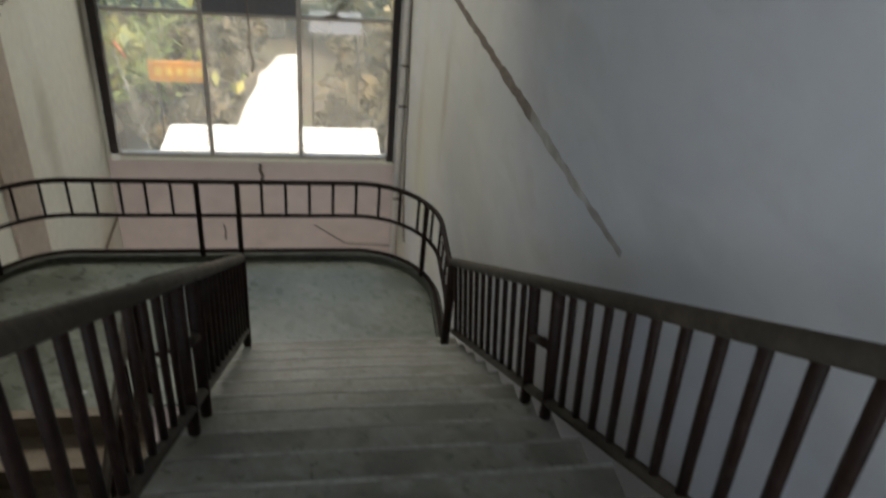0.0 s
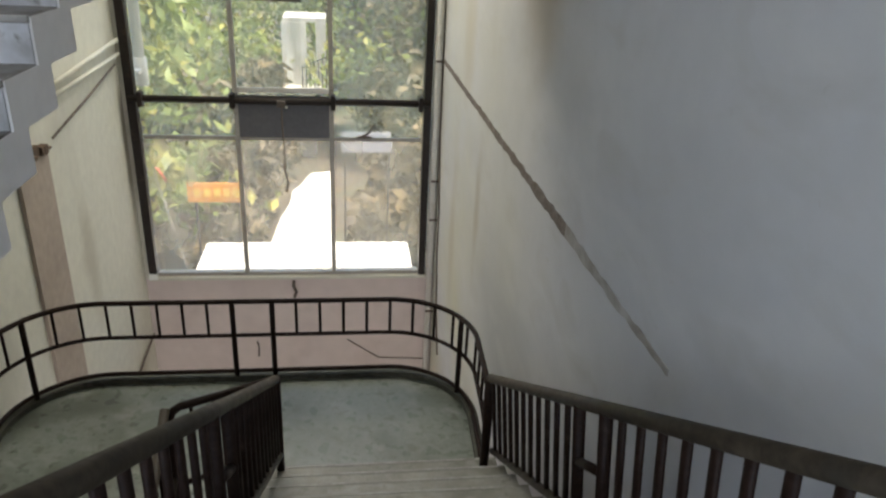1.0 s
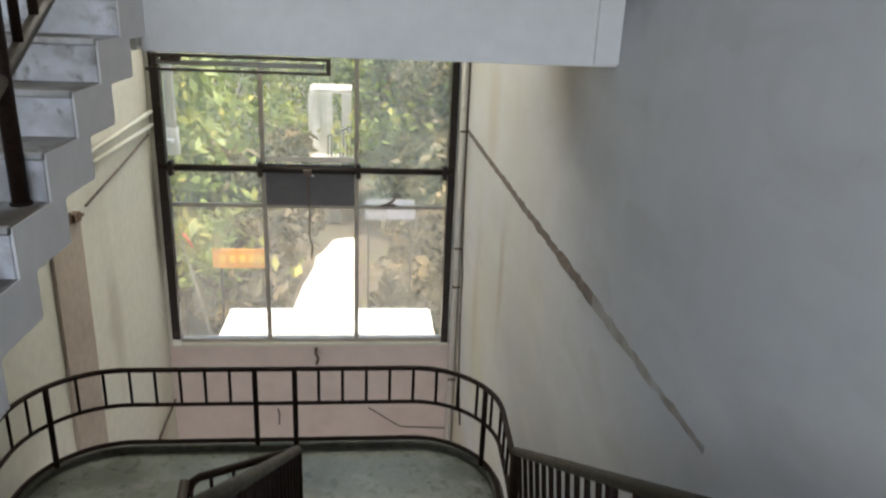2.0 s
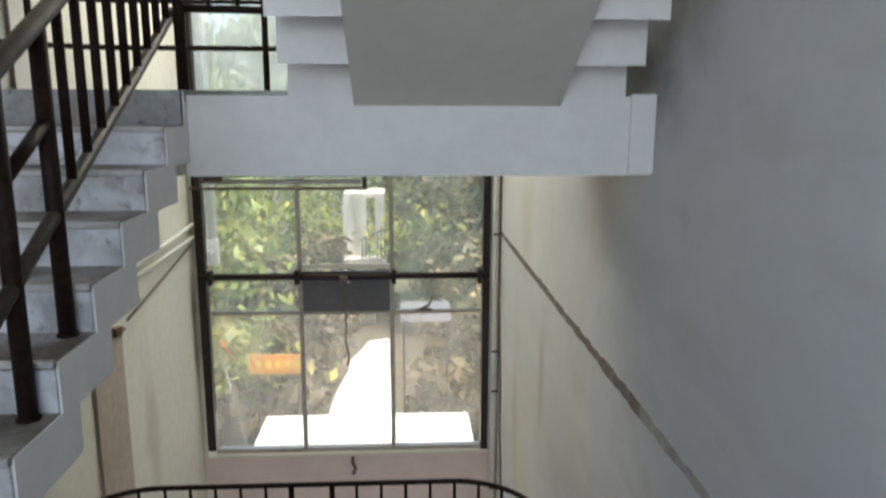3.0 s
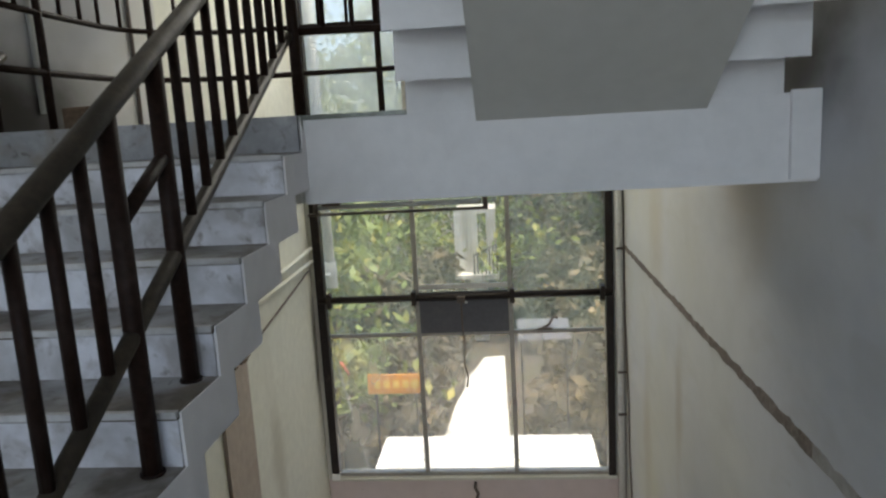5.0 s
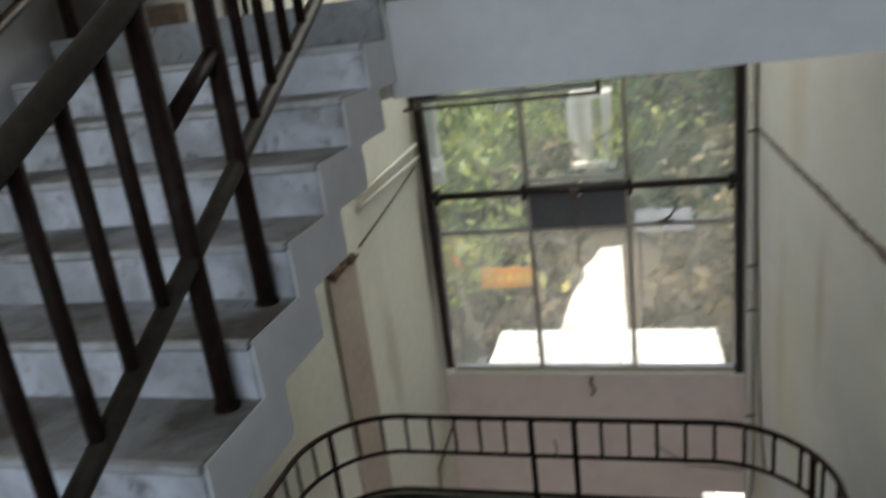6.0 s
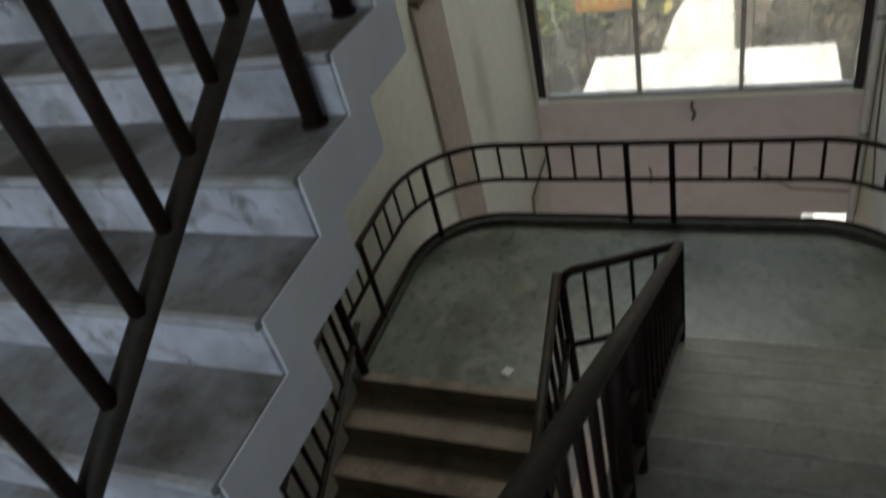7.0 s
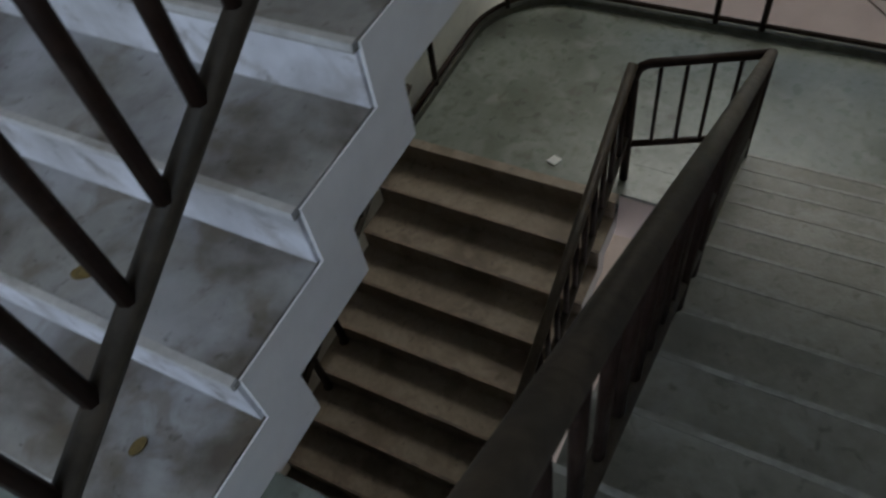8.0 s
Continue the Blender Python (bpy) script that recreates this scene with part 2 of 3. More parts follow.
M_LEAF = material("leaf green", (0.25, 0.31, 0.085), 0.55, grain=0.35, scale=1.2, bump=0, spots=[((0.58, 0.48, 0.10), 0.9, 0.50, 0.68, 0.8, None), ((0.12, 0.17, 0.05), 0.6, 0.5, 0.7, 0.7, None)])


def lit_through(m, share):
    """Lets part of the light through thin leaves."""
    N, L = m.node_tree.nodes, m.node_tree.links
    b, out = N["Principled BSDF"], N["Material Output"]
    t = N.new("ShaderNodeBsdfTranslucent")
    L.new(b.inputs["Base Color"].links[0].from_socket, t.inputs[0])
    mx = N.new("ShaderNodeMixShader")
    mx.inputs[0].default_value = share
    L.new(b.outputs[0], mx.inputs[1])
    L.new(t.outputs[0], mx.inputs[2])
    L.new(mx.outputs[0], out.inputs[0])


# dry brown leaf of the low shrubs, darkened for the shade under the trees
M_LEAFLOW = material("drying leaf with understory shade", (0.16, 0.125, 0.07), 0.6, grain=0.35, scale=1.2, bump=0, spots=[((0.42, 0.30, 0.14), 1.3, 0.54, 0.68, 0.8, None), ((0.06, 0.06, 0.03), 0.8, 0.46, 0.62, 0.8, None)])
lit_through(M_LEAF, 0.4)
lit_through(M_LEAFLOW, 0.25)
M_BARK = material("tree bark", (0.16, 0.12, 0.09), 0.9, grain=0.3, scale=12, bump=0.5)
# tree shade is in the dark base; the pale spots double as dappled sun
M_EARTH = material("leaf-littered earth with painted shade and sun flecks", (0.075, 0.06, 0.042), 0.95, grain=0.3, scale=4, bump=0.3, bump_scale=8, spots=[((0.06, 0.07, 0.03), 0.5, 0.48, 0.7, 0.8, None), ((0.28, 0.2, 0.1), 2.2, 0.62, 0.75, 0.6, None)])
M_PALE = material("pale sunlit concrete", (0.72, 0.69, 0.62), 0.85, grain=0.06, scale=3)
M_ORANGE = material("orange sign paint", (0.75, 0.30, 0.04), 0.6, grain=0.1, scale=5)
M_YELLOW = material("yellow sign paint", (0.85, 0.55, 0.08), 0.6, grain=0.1, scale=5)
M_RED = material("faded red cloth", (0.55, 0.10, 0.05), 0.8, grain=0.2, scale=8)
M_OUTWHITE = material("white outside plaster", (0.75, 0.74, 0.70), 0.85, grain=0.06, scale=3)


M_TOWER = material("streaked outside plaster", (0.56, 0.53, 0.46), 0.9, grain=0.08, scale=2, spots=[((0.30, 0.28, 0.23), 1.6, 0.48, 0.66, 0.8, UP), ((0.70, 0.68, 0.62), 3.0, 0.52, 0.66, 0.6, UP)])


def glass_material(name, low, high, tint):
    m = bpy.data.materials.new(name)
    m.use_nodes = True
    N, L = m.node_tree.nodes, m.node_tree.links
    for n in list(N):
        N.remove(n)
    out = N.new("ShaderNodeOutputMaterial")
    clear, gloss = N.new("ShaderNodeBsdfTransparent"), N.new("ShaderNodeBsdfGlossy")
    gloss.inputs["Roughness"].default_value = 0.03
    fr = N.new("ShaderNodeFresnel")
    fr.inputs[0].default_value = 1.10
    pane = N.new("ShaderNodeMixShader")
    L.new(fr.outputs[0], pane.inputs[0])
    L.new(clear.outputs[0], pane.inputs[1])
    L.new(gloss.outputs[0], pane.inputs[2])
    dust = N.new("ShaderNodeBsdfTranslucent")
    dust.inputs[0].default_value = (*tint, 1)
    co = N.new("ShaderNodeNewGeometry").outputs["Position"]
    mp = N.new("ShaderNodeMapping")
    mp.inputs["Scale"].default_value = (1, 1, 0.6)
    nz = N.new("ShaderNodeTexNoise")
    nz.inputs["Scale"].default_value, nz.inputs["Detail"].default_value = 3.0, 7
    L.new(co, mp.inputs[0])
    L.new(mp.outputs[0], nz.inputs["Vector"])
    r = N.new("ShaderNodeMapRange")
    r.inputs["From Min"].default_value, r.inputs["From Max"].default_value = 0.35, 0.75
    r.inputs["To Min"].default_value, r.inputs["To Max"].default_value = low, high
    L.new(nz.outputs["Fac"], r.inputs[0])
    mix = N.new("ShaderNodeMixShader")
    L.new(r.outputs[0], mix.inputs[0])
    L.new(pane.outputs[0], mix.inputs[1])
    L.new(dust.outputs[0], mix.inputs[2])
    L.new(mix.outputs[0], out.inputs[0])
    return m


M_GLASS = glass_material("dusty window glass", 0.13, 0.30, (0.82, 0.82, 0.62))
M_GLASSHIGH = glass_material("whitish dusty window glass", 0.30, 0.52, (0.86, 0.87, 0.82))
M_GLASSLOW = glass_material("grimy window glass", 0.17, 0.40, (0.82, 0.73, 0.58))


# ---------------------------------------------------------------- mesh helpers
def part(name, bm, mat, parent=None, label=""):
    """Links a bmesh as one mesh object under a thing or a part."""
    me = bpy.data.meshes.new(name)
    bm.normal_update()
    bm.to_mesh(me)
    bm.free()
    me.materials.append(mat)
    ob = new(name, me)
    ob.parent = parent
    if label:
        ob["label"] = label
    return ob


def alike(ob, x, y, z):
    """A piece that shares the mesh of ob, at another place under the same parent."""
    o = new(ob.name.split(".")[0], ob.data)
    o.parent = ob.parent
    o.location = (x, y, z)
    return o


def box(bm, x0, x1, y0, y1, z0, z1, bevel=0.0):
    r = bmesh.ops.create_cube(bm, size=1, matrix=Matrix.Translation(((x0 + x1) / 2, (y0 + y1) / 2, (z0 + z1) / 2)) @ Matrix.Diagonal((abs(x1 - x0), abs(y1 - y0), abs(z1 - z0), 1)))
    if bevel:
        es = {e for v in r["verts"] for e in v.link_edges}
        bmesh.ops.bevel(bm, geom=list(es), offset=bevel, segments=2, affect="EDGES", profile=0.7)
    return bm


def boxed(*a, bevel=0.0):
    return box(bmesh.new(), *a, bevel=bevel)


def tube(bm, points, radius, sides=10, flat=1.0, caps=True):
    """A round bar along points."""
    pts = [Vector(p) for p in points]
    rings = []
    for i, p in enumerate(pts):
        d = (pts[min(i + 1, len(pts) - 1)] - pts[max(i - 1, 0)]).normalized()
        if i == 0:
            side = d.cross(Vector((0, 0, 1)) if abs(d.z) < 0.95 else Vector((1, 0, 0)))
        else:
            side = side - d * side.dot(d)
        side.normalize()
        up = side.cross(d).normalized()
        rings.append([bm.verts.new(p + radius * (math.cos(a) * side + flat * math.sin(a) * up)) for a in (2 * math.pi * k / sides for k in range(sides))])
    for a, b in zip(rings, rings[1:]):
        for k in range(sides):
            f = bm.faces.new((a[k], a[(k + 1) % sides], b[(k + 1) % sides], b[k]))
            f.smooth = True
    if caps:
        bm.faces.new(rings[0][::-1])
        bm.faces.new(rings[-1])
    return bm


def tubed(points, radius, **k):
    return tube(bmesh.new(), points, radius, **k)


def prism(bm, outline, axis, lo, hi):
    """Extrudes a closed outline of pairs: axis "x" takes (y, z), axis "z" takes (x, y)."""
    at = (lambda p, h: (h, p[0], p[1])) if axis == "x" else (lambda p, h: (p[0], p[1], h))
    a = [bm.verts.new(at(p, lo)) for p in outline]
    b = [bm.verts.new(at(p, hi)) for p in outline]
    n = len(outline)
    bm.faces.new(a)
    bm.faces.new(b[::-1])
    for i in range(n):
        bm.faces.new((a[i], b[i], b[(i + 1) % n], a[(i + 1) % n]))
    bmesh.ops.recalc_face_normals(bm, faces=bm.faces)
    return bm


def thing(name, label, category, group="", kind="", at=(0, 0, 0)):
    e = new(name)
    e.empty_display_size = 0.1
    e.location = at
    return tagged(e, label, category, group, kind)


def structure(name, bm, mat, label, category):
    return tagged(part(name, bm, mat), label, category, kind="structure")


# ---------------------------------------------------------------- plan, in metres
STOREY = 3.778            # lower half landing at 0, upper half landing at STOREY
FLOOR = 2.018             # the floor on which the camera stands
XR, XL = 1.66, -2.22      # inner faces of the side walls
YW = 5.07                 # inner face of the window wall
GROUND = -5.54
BACK = -7.2
TOP = 7.9
RR, RD = 0.168, 0.277     # rise and going of the flights on the wall side
LR, LD = 0.160, 0.283     # rise and going of the opposite flights
SILL = -0.835

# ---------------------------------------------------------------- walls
structure("wall_east", boxed(XR, XR + 0.25, BACK, YW + 0.3, GROUND, TOP), M_WALL, "tall grey-white distempered plaster wall with stains and painted light and shade", "wall")
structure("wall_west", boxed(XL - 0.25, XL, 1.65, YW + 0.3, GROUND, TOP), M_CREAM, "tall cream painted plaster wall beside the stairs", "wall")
structure("wall_west_lower", boxed(XL - 0.25, XL, -3.0, 1.65, GROUND, 2.9), M_CREAM, "cream painted plaster wall under the upper landing", "wall")
structure("wall_west_upper", boxed(XL - 0.25, XL, -3.0, 1.65, 2.9, TOP), M_WALL, "bluish-white plaster wall beside the upper landing", "wall")
structure("wall_west_corridor", boxed(XL - 0.27, XL - 0.02, BACK, -3.0, GROUND, TOP), M_WALL, "grey-white plaster wall of the corridor", "wall")
WIN_L, WIN_R = -2.16, 1.53
structure("wall_north", boxed(XL, 1.05, YW, YW + 0.28, GROUND, SILL - 0.06), M_PINK, "pink washed plaster wall under the tall window", "wall")
structure("wall_north_lintel", boxed(1.05, XR, YW, YW + 0.28, -2.62, SILL - 0.06), M_PINK, "pink washed plaster wall above a low opening", "wall")
structure("wall_north_jamb", boxed(WIN_R + 0.02, XR, YW, YW + 0.28, SILL - 0.06, TOP), M_CREAM, "narrow cream plaster strip beside the window", "wall")
structure("wall_north_reveal", boxed(XL, WIN_L - 0.005, YW, YW + 0.28, SILL - 0.06, TOP), M_CREAM, "narrow cream plaster reveal beside the window", "wall")
structure("wall_south", boxed(XL, XR, BACK - 0.25, BACK, -2.7, FLOOR + 0.95), M_WALL, "low parapet wall of the open corridor", "wall")
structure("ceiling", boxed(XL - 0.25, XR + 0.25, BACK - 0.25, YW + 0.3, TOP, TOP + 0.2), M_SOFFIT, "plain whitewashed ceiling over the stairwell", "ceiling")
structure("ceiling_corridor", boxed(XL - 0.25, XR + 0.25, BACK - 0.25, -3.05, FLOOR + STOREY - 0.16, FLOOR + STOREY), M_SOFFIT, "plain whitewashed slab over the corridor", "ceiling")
structure("wall_south_upper", boxed(XL - 0.25, XR + 0.25, BACK - 0.25, BACK, FLOOR + STOREY, TOP), M_WALL, "plain plaster wall high over the corridor", "wall")
structure("floor", boxed(XL, XR, BACK, -3.06, FLOOR - 0.16, FLOOR), M_FLOOR, "worn grey-green cement corridor floor", "floor")
structure("floor_lower", boxed(XL, XR, BACK, -3.3, FLOOR - STOREY - 0.16, FLOOR - STOREY), M_FLOOR, "worn grey-green cement floor one storey below", "floor")
structure("floor_ground", boxed(XL, XR, BACK, YW + 0.28, GROUND - 0.1, GROUND + 0.02), M_PINK, "pinkish cement ground floor under the stairs", "floor")


# pilaster on the cream wall
def broken_ledge(y0, y1, z):
    """A row of chipped lumps of uneven height."""
    rnd = random.Random(8)
    bm = bmesh.new()
    y = y0
    while y < y1:
        w = rnd.uniform(0.05, 0.13)
        box(bm, XL, XL + rnd.uniform(0.035, 0.085), y, min(y + w, y1), z - rnd.uniform(0, 0.05), z + rnd.uniform(0.01, 0.085), bevel=0.009)
        y += w
    return bm


def pilaster():
    p = thing("pilaster", "short brown washed plaster pilaster on the cream wall", "pilaster", kind="structure")
    part("shaft", boxed(XL, XL + 0.035, 1.97, 2.61, GROUND, 1.66, bevel=0.008), M_PILASTER, p)
    part("cap", broken_ledge(2.0, 2.64, 1.655), M_BRICK, p, "broken dark ledge on the pilaster")


pilaster()

# horizontal scar along the wall
def scar(y0, y1, h0, h1, seed):
    rnd = random.Random(seed)
    n = int((y0 - y1) / 0.07)
    hi, lo = [], []
    for i in range(n + 1):
        k = i / n
        y = y0 + (y1 - y0) * k
        h = (h0 + (h1 - h0) * k) * rnd.uniform(0.75, 1.25)
        c = 2.108 + (YW - y) * 0.005 + 0.006 * rnd.uniform(-1, 1)
        hi.append((y, c + h))
        lo.append((y, c - h))
    return prism(bmesh.new(), hi + lo[::-1], "x", XR - 0.005, XR + 0.01)


bm = scar(YW - 0.02, -0.45, 0.028, 0.036, 4)
structure("wall_scar_faded", scar(-0.452, -1.85, 0.036, 0.014, 5), M_SCARFADE, "faded smeared end of the wall scar", "wall scar")
structure("wall_scar", bm, M_SCAR, "rough grey-brown mortar scar running level along the wall", "wall scar")


# ---------------------------------------------------------------- flights
def flight(name, label, x0, x1, y, z, n, rise, going, way, mat_tread, mat_riser, mat_edge, th=0.108, tt=0.18, slab=(0.32, 0.27), hollow=0.0, rim=False):
    """A folded-plate flight. way -1: rises towards -y from the foot (y, z); way +1: rises towards +y up to the head (y, z)."""
    f = thing(name, label, "stairs", kind="structure")
    foot_y, foot_z = (y, z) if way < 0 else (y - n * going, z - n * rise)
    s = -1 if way < 0 else 1
    up, under = [], []
    ry = [foot_y + s * going * (j - 1) for j in range(1, n + 1)]
    if way > 0:
        ry = [foot_y + going * j for j in range(1, n + 1)]
    for j in range(n):
        up += [(ry[j], foot_z + j * rise - 0.024), (ry[j], foot_z + (j + 1) * rise - 0.024)]
        under += [(ry[j] + s * th, foot_z + j * rise - tt), (ry[j] + s * th, foot_z + (j + 1) * rise - tt + hollow)]
    outline = up + under[::-1]
    part("folded_plate", prism(bmesh.new(), outline, "x", x0, x1), M_WHITE, f, "white limewashed stepped plate with a zigzag edge")
    if rim:
        top = [(p[0], p[1] + 0.019) for p in up]
        part("rim", prism(bmesh.new(), top + under[::-1], "x", x1, x1 + 0.005), M_WHITE, f, "white limewashed cheek of the steps")
    a, b = under[0], under[-2]
    if slab:
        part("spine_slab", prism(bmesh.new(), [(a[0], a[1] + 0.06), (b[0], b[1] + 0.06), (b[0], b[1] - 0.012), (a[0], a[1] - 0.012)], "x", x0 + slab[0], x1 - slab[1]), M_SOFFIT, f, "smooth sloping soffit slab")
    lip = 0.018
    if s < 0:
        tb = boxed(x0 + 0.002, x1 - 0.002, -going, lip, -0.024, 0.0, bevel=0.005)
        rb = boxed(x0 + 0.003, x1 - 0.003, 0.0, 0.012, 0.0, rise - 0.025)
    else:
        tb = boxed(x0 + 0.002, x1 - 0.002, -lip, going, -0.024, 0.0, bevel=0.005)
        rb = boxed(x0 + 0.003, x1 - 0.003, -0.012, 0.0, 0.0, rise - 0.025)
    t0 = part("tread", tb, mat_tread, f)
    r0 = part("riser", rb, mat_riser, f)
    yn = (0.001, lip + 0.002) if s < 0 else (-lip - 0.002, -0.001)
    e0 = part("nosing", boxed(x0 + 0.002, x1 - 0.002, yn[0], yn[1], -0.017, 0.002), mat_edge, f, "worn pale step edge")
    e0.location = (0, ry[0], foot_z + rise)
    t0.location, r0.location = (0, ry[0], foot_z + rise), (0, ry[0], foot_z)
    for j in range(1, n):
        if j < n - 1:
            alike(t0, 0, ry[j], foot_z + (j + 1) * rise)
            alike(e0, 0, ry[j], foot_z + (j + 1) * rise)
        if j < n - 1 or s < 0:
            alike(r0, 0, ry[j], foot_z + j * rise)
    if s > 0:
        part("top_riser", boxed(x0 + 0.006, x1 - 0.006, y - 0.014, y, z - rise, z), M_TOPRISER if mat_tread is M_TREAD else mat_tread, f, "dirty cracked cement riser")
    return f


X0, X1 = -0.12, 1.51
flight("stair_flight", "grey-green cement flight of stairs down to the half landing", X0, X1, 0.0, 0.0, 12, RR, RD, -1, M_STEP, M_STEP, M_EDGE, th=0.116, tt=0.226, slab=(0.31, 0.32), hollow=0.055)
flight("stair_flight", "white limewashed flight of stairs overhead with zigzag soffit", X0, X1, 0.0, STOREY, 12, RR, RD, -1, M_STEP, M_RISER, M_EDGE, th=0.116, tt=0.226, slab=(0.31, 0.32), hollow=0.055)
L0, L1 = -2.16, -0.60
flight("stair_flight", "dirty flight with whitewashed risers up to the upper half landing", L0, L1, -0.454, STOREY, 11, LR, LD, 1, M_TREAD, M_RISER, M_EDGEWHITE, rim=True)
flight("stair_flight", "brown cement flight of stairs down from the half landing", L0, L1, -0.454, 0.0, 11, LR, LD, 1, M_BROWNSTEP, M_BROWNSTEP, M_EDGEBROWN)


# ---------------------------------------------------------------- half landings
def arc(cx, cy, r, a0, a1, n):
    return [(cx + r * math.cos(radians(a0 + (a1 - a0) * i / n)), cy + r * math.sin(radians(a0 + (a1 - a0) * i / n))) for i in range(n + 1)]


RAIL_R, RAIL_L, RAIL_Y, BEND = 1.45, -2.12, 1.34, 0.66


def kerb_line(o):
    """The line of the landing railing, moved outwards by o."""
    return [(RAIL_R + o - 0.03, 0.0)] + arc(RAIL_R - BEND, RAIL_Y - BEND, BEND + o, 0, 90, 12) + arc(RAIL_L + BEND, RAIL_Y - BEND, BEND + o, 90, 180, 12) + [(RAIL_L - o, -0.36)]


def landing(name, label, z):
    g = thing(name, label, "landing", kind="structure")
    o = 0.05
    line = [(RAIL_R + o, 0.0)] + arc(RAIL_R - BEND, RAIL_Y - BEND, BEND + o, 0, 90, 12) + arc(RAIL_L + BEND, RAIL_Y - BEND, BEND + o, 90, 180, 12)
    line += [(RAIL_L - o, -0.454), (-0.60, -0.454), (-0.60, -0.13), (-0.10, -0.13), (-0.10, 0.0)]
    part("slab", prism(bmesh.new(), line, "z", z - 0.16, z), M_FLOOR, g)
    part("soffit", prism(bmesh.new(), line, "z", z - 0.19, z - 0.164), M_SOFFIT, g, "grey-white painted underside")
    part("beam", boxed(-0.62, XR - 0.002, -0.395, -0.13, z - 0.408, z - 0.022, bevel=0.006), M_WHITE if z > 1 else M_PINK, g, "limewashed landing beam")
    part("screed_edge", boxed(-0.60, X0 - 0.002, -0.392, -0.132, z - 0.021, z), M_FLOOR, g)
    part("corner_pier", boxed(1.535, XR - 0.002, -0.425, -0.397, z - 0.395, z - 0.01, bevel=0.006), M_WHITE, g)
    part("beam_west", boxed(XL, -0.624, -0.44, -0.13, z - 0.40, z - 0.195, bevel=0.006), M_CREAM, g)
    if z < 1:
        inner, outer = kerb_line(-0.03), kerb_line(0.048)
        part("kerb", prism(bmesh.new(), outer + inner[::-1], "z", z + 0.002, z + 0.05), M_KERB, g, "dark grimy cement kerb under the railing")
        part("edge_strip", boxed(RAIL_L, -0.602, -0.474, -0.40, z - 0.02, z + 0.004, bevel=0.004), M_BROWNSTEP, g, "worn brown landing edge")
    return g


landing("half_landing", "rounded half landing with worn grey-green cement floor", 0.0)
landing("half_landing", "rounded upper half landing with white beam edge", STOREY)


# ---------------------------------------------------------------- railings
def stair_rail(name, label, x, y0, z0, y1, z1, low, high, bar_gap, pairs, feet, splay=0.0, wide=0.0175, thin=0.0175, hand=0.029):
    """Sloping rail. low and high are the rails' heights over the line from (y0, z0) to (y1, z1); splay: how far the foot stands out in x."""
    g = thing(name, label, "railing", group="stair railings")
    k = (z1 - z0) / (y1 - y0)

    def line(y, h):
        return (x + splay * (high - h) / (high - low), y, z0 + (y - y0) * k + h)

    part("handrail", tubed([line(y0, high), line(y1, high)], hand, sides=14), M_HAND, g)
    part("lower_rail", tubed([line(y0, low), line(y1, low)], 0.024, sides=12), M_HAND, g)
    first = None
    q = pairs[0]
    spots = [min(q) - bar_gap * i for i in range(1, 40)] + [max(q) + bar_gap * i for i in range(1, 40)]
    for y in spots:
        if not min(y0, y1) + 0.05 < y < max(y0, y1) - 0.07:
            continue
        p = line(y, low)
        if first is None:
            bm = tubed([(0, 0, 0), (-splay, 0, high - low)], 0.0175, sides=8)
            for v in bm.verts:
                c = -splay * v.co.z / (high - low)
                v.co.x = c + (v.co.x - c) * thin / 0.0175
                v.co.y *= wide / 0.0175
            first = part("baluster", bm, M_RAIL, g)
            first.location = p
        else:
            alike(first, *p)
    for q in pairs:
        for y in q:
            base = feet(y)
            fx = line(y, low)[0]
            post = part("post", tubed([(fx, y, base), line(y, low), line(y, high)], 0.027, sides=12), M_RAIL, g)
            part("foot_plate", tubed([(fx, y, base), (fx, y, base + 0.008)], 0.034, sides=12), M_RAIL, post)
        a, b = q
        part("short_rail", tubed([line(a, (low + high) / 2), line(b, (low + high) / 2)], 0.021, sides=10), M_RAIL, g)
    return g


def feet_right(z):
    return lambda y: z + RR * max(0, math.floor(-y / RD + 1))


def feet_left(z):
    return lambda y: z - LR * max(0, math.ceil((-0.454 - y) / LD))


def nos_r(y, z):
    return z + RR + (-y) * RR / RD


def nos_l(y, z):
    return z + (y + 0.454) * LR / LD


for z in (0.0, STOREY):
    for x, base, slope, splay in ((0.0, 0.213, 0.618, 0.0), (1.41, 0.172, 0.614, 0.06)):
        stair_rail("stair_railing", "dark brown painted tubular steel stair railing", x, -0.03, z + base + 0.03 * slope, -3.75, z + base + 3.75 * slope, 0.08, 0.695, 0.14,
                   [(-1.655, -1.92)], feet_right(z), splay, wide=0.023, thin=0.014)
    for x in (-0.669 if z > 1 else -0.632, -2.08):
        stair_rail("stair_railing", "dark brown painted tubular steel stair railing", x, -0.28, nos_l(-0.28, z), -3.75, nos_l(-3.75, z), 0.268, 0.845 if z > 1 else 0.80, 0.1387,
                   [(-1.635, -1.922)], feet_left(z))


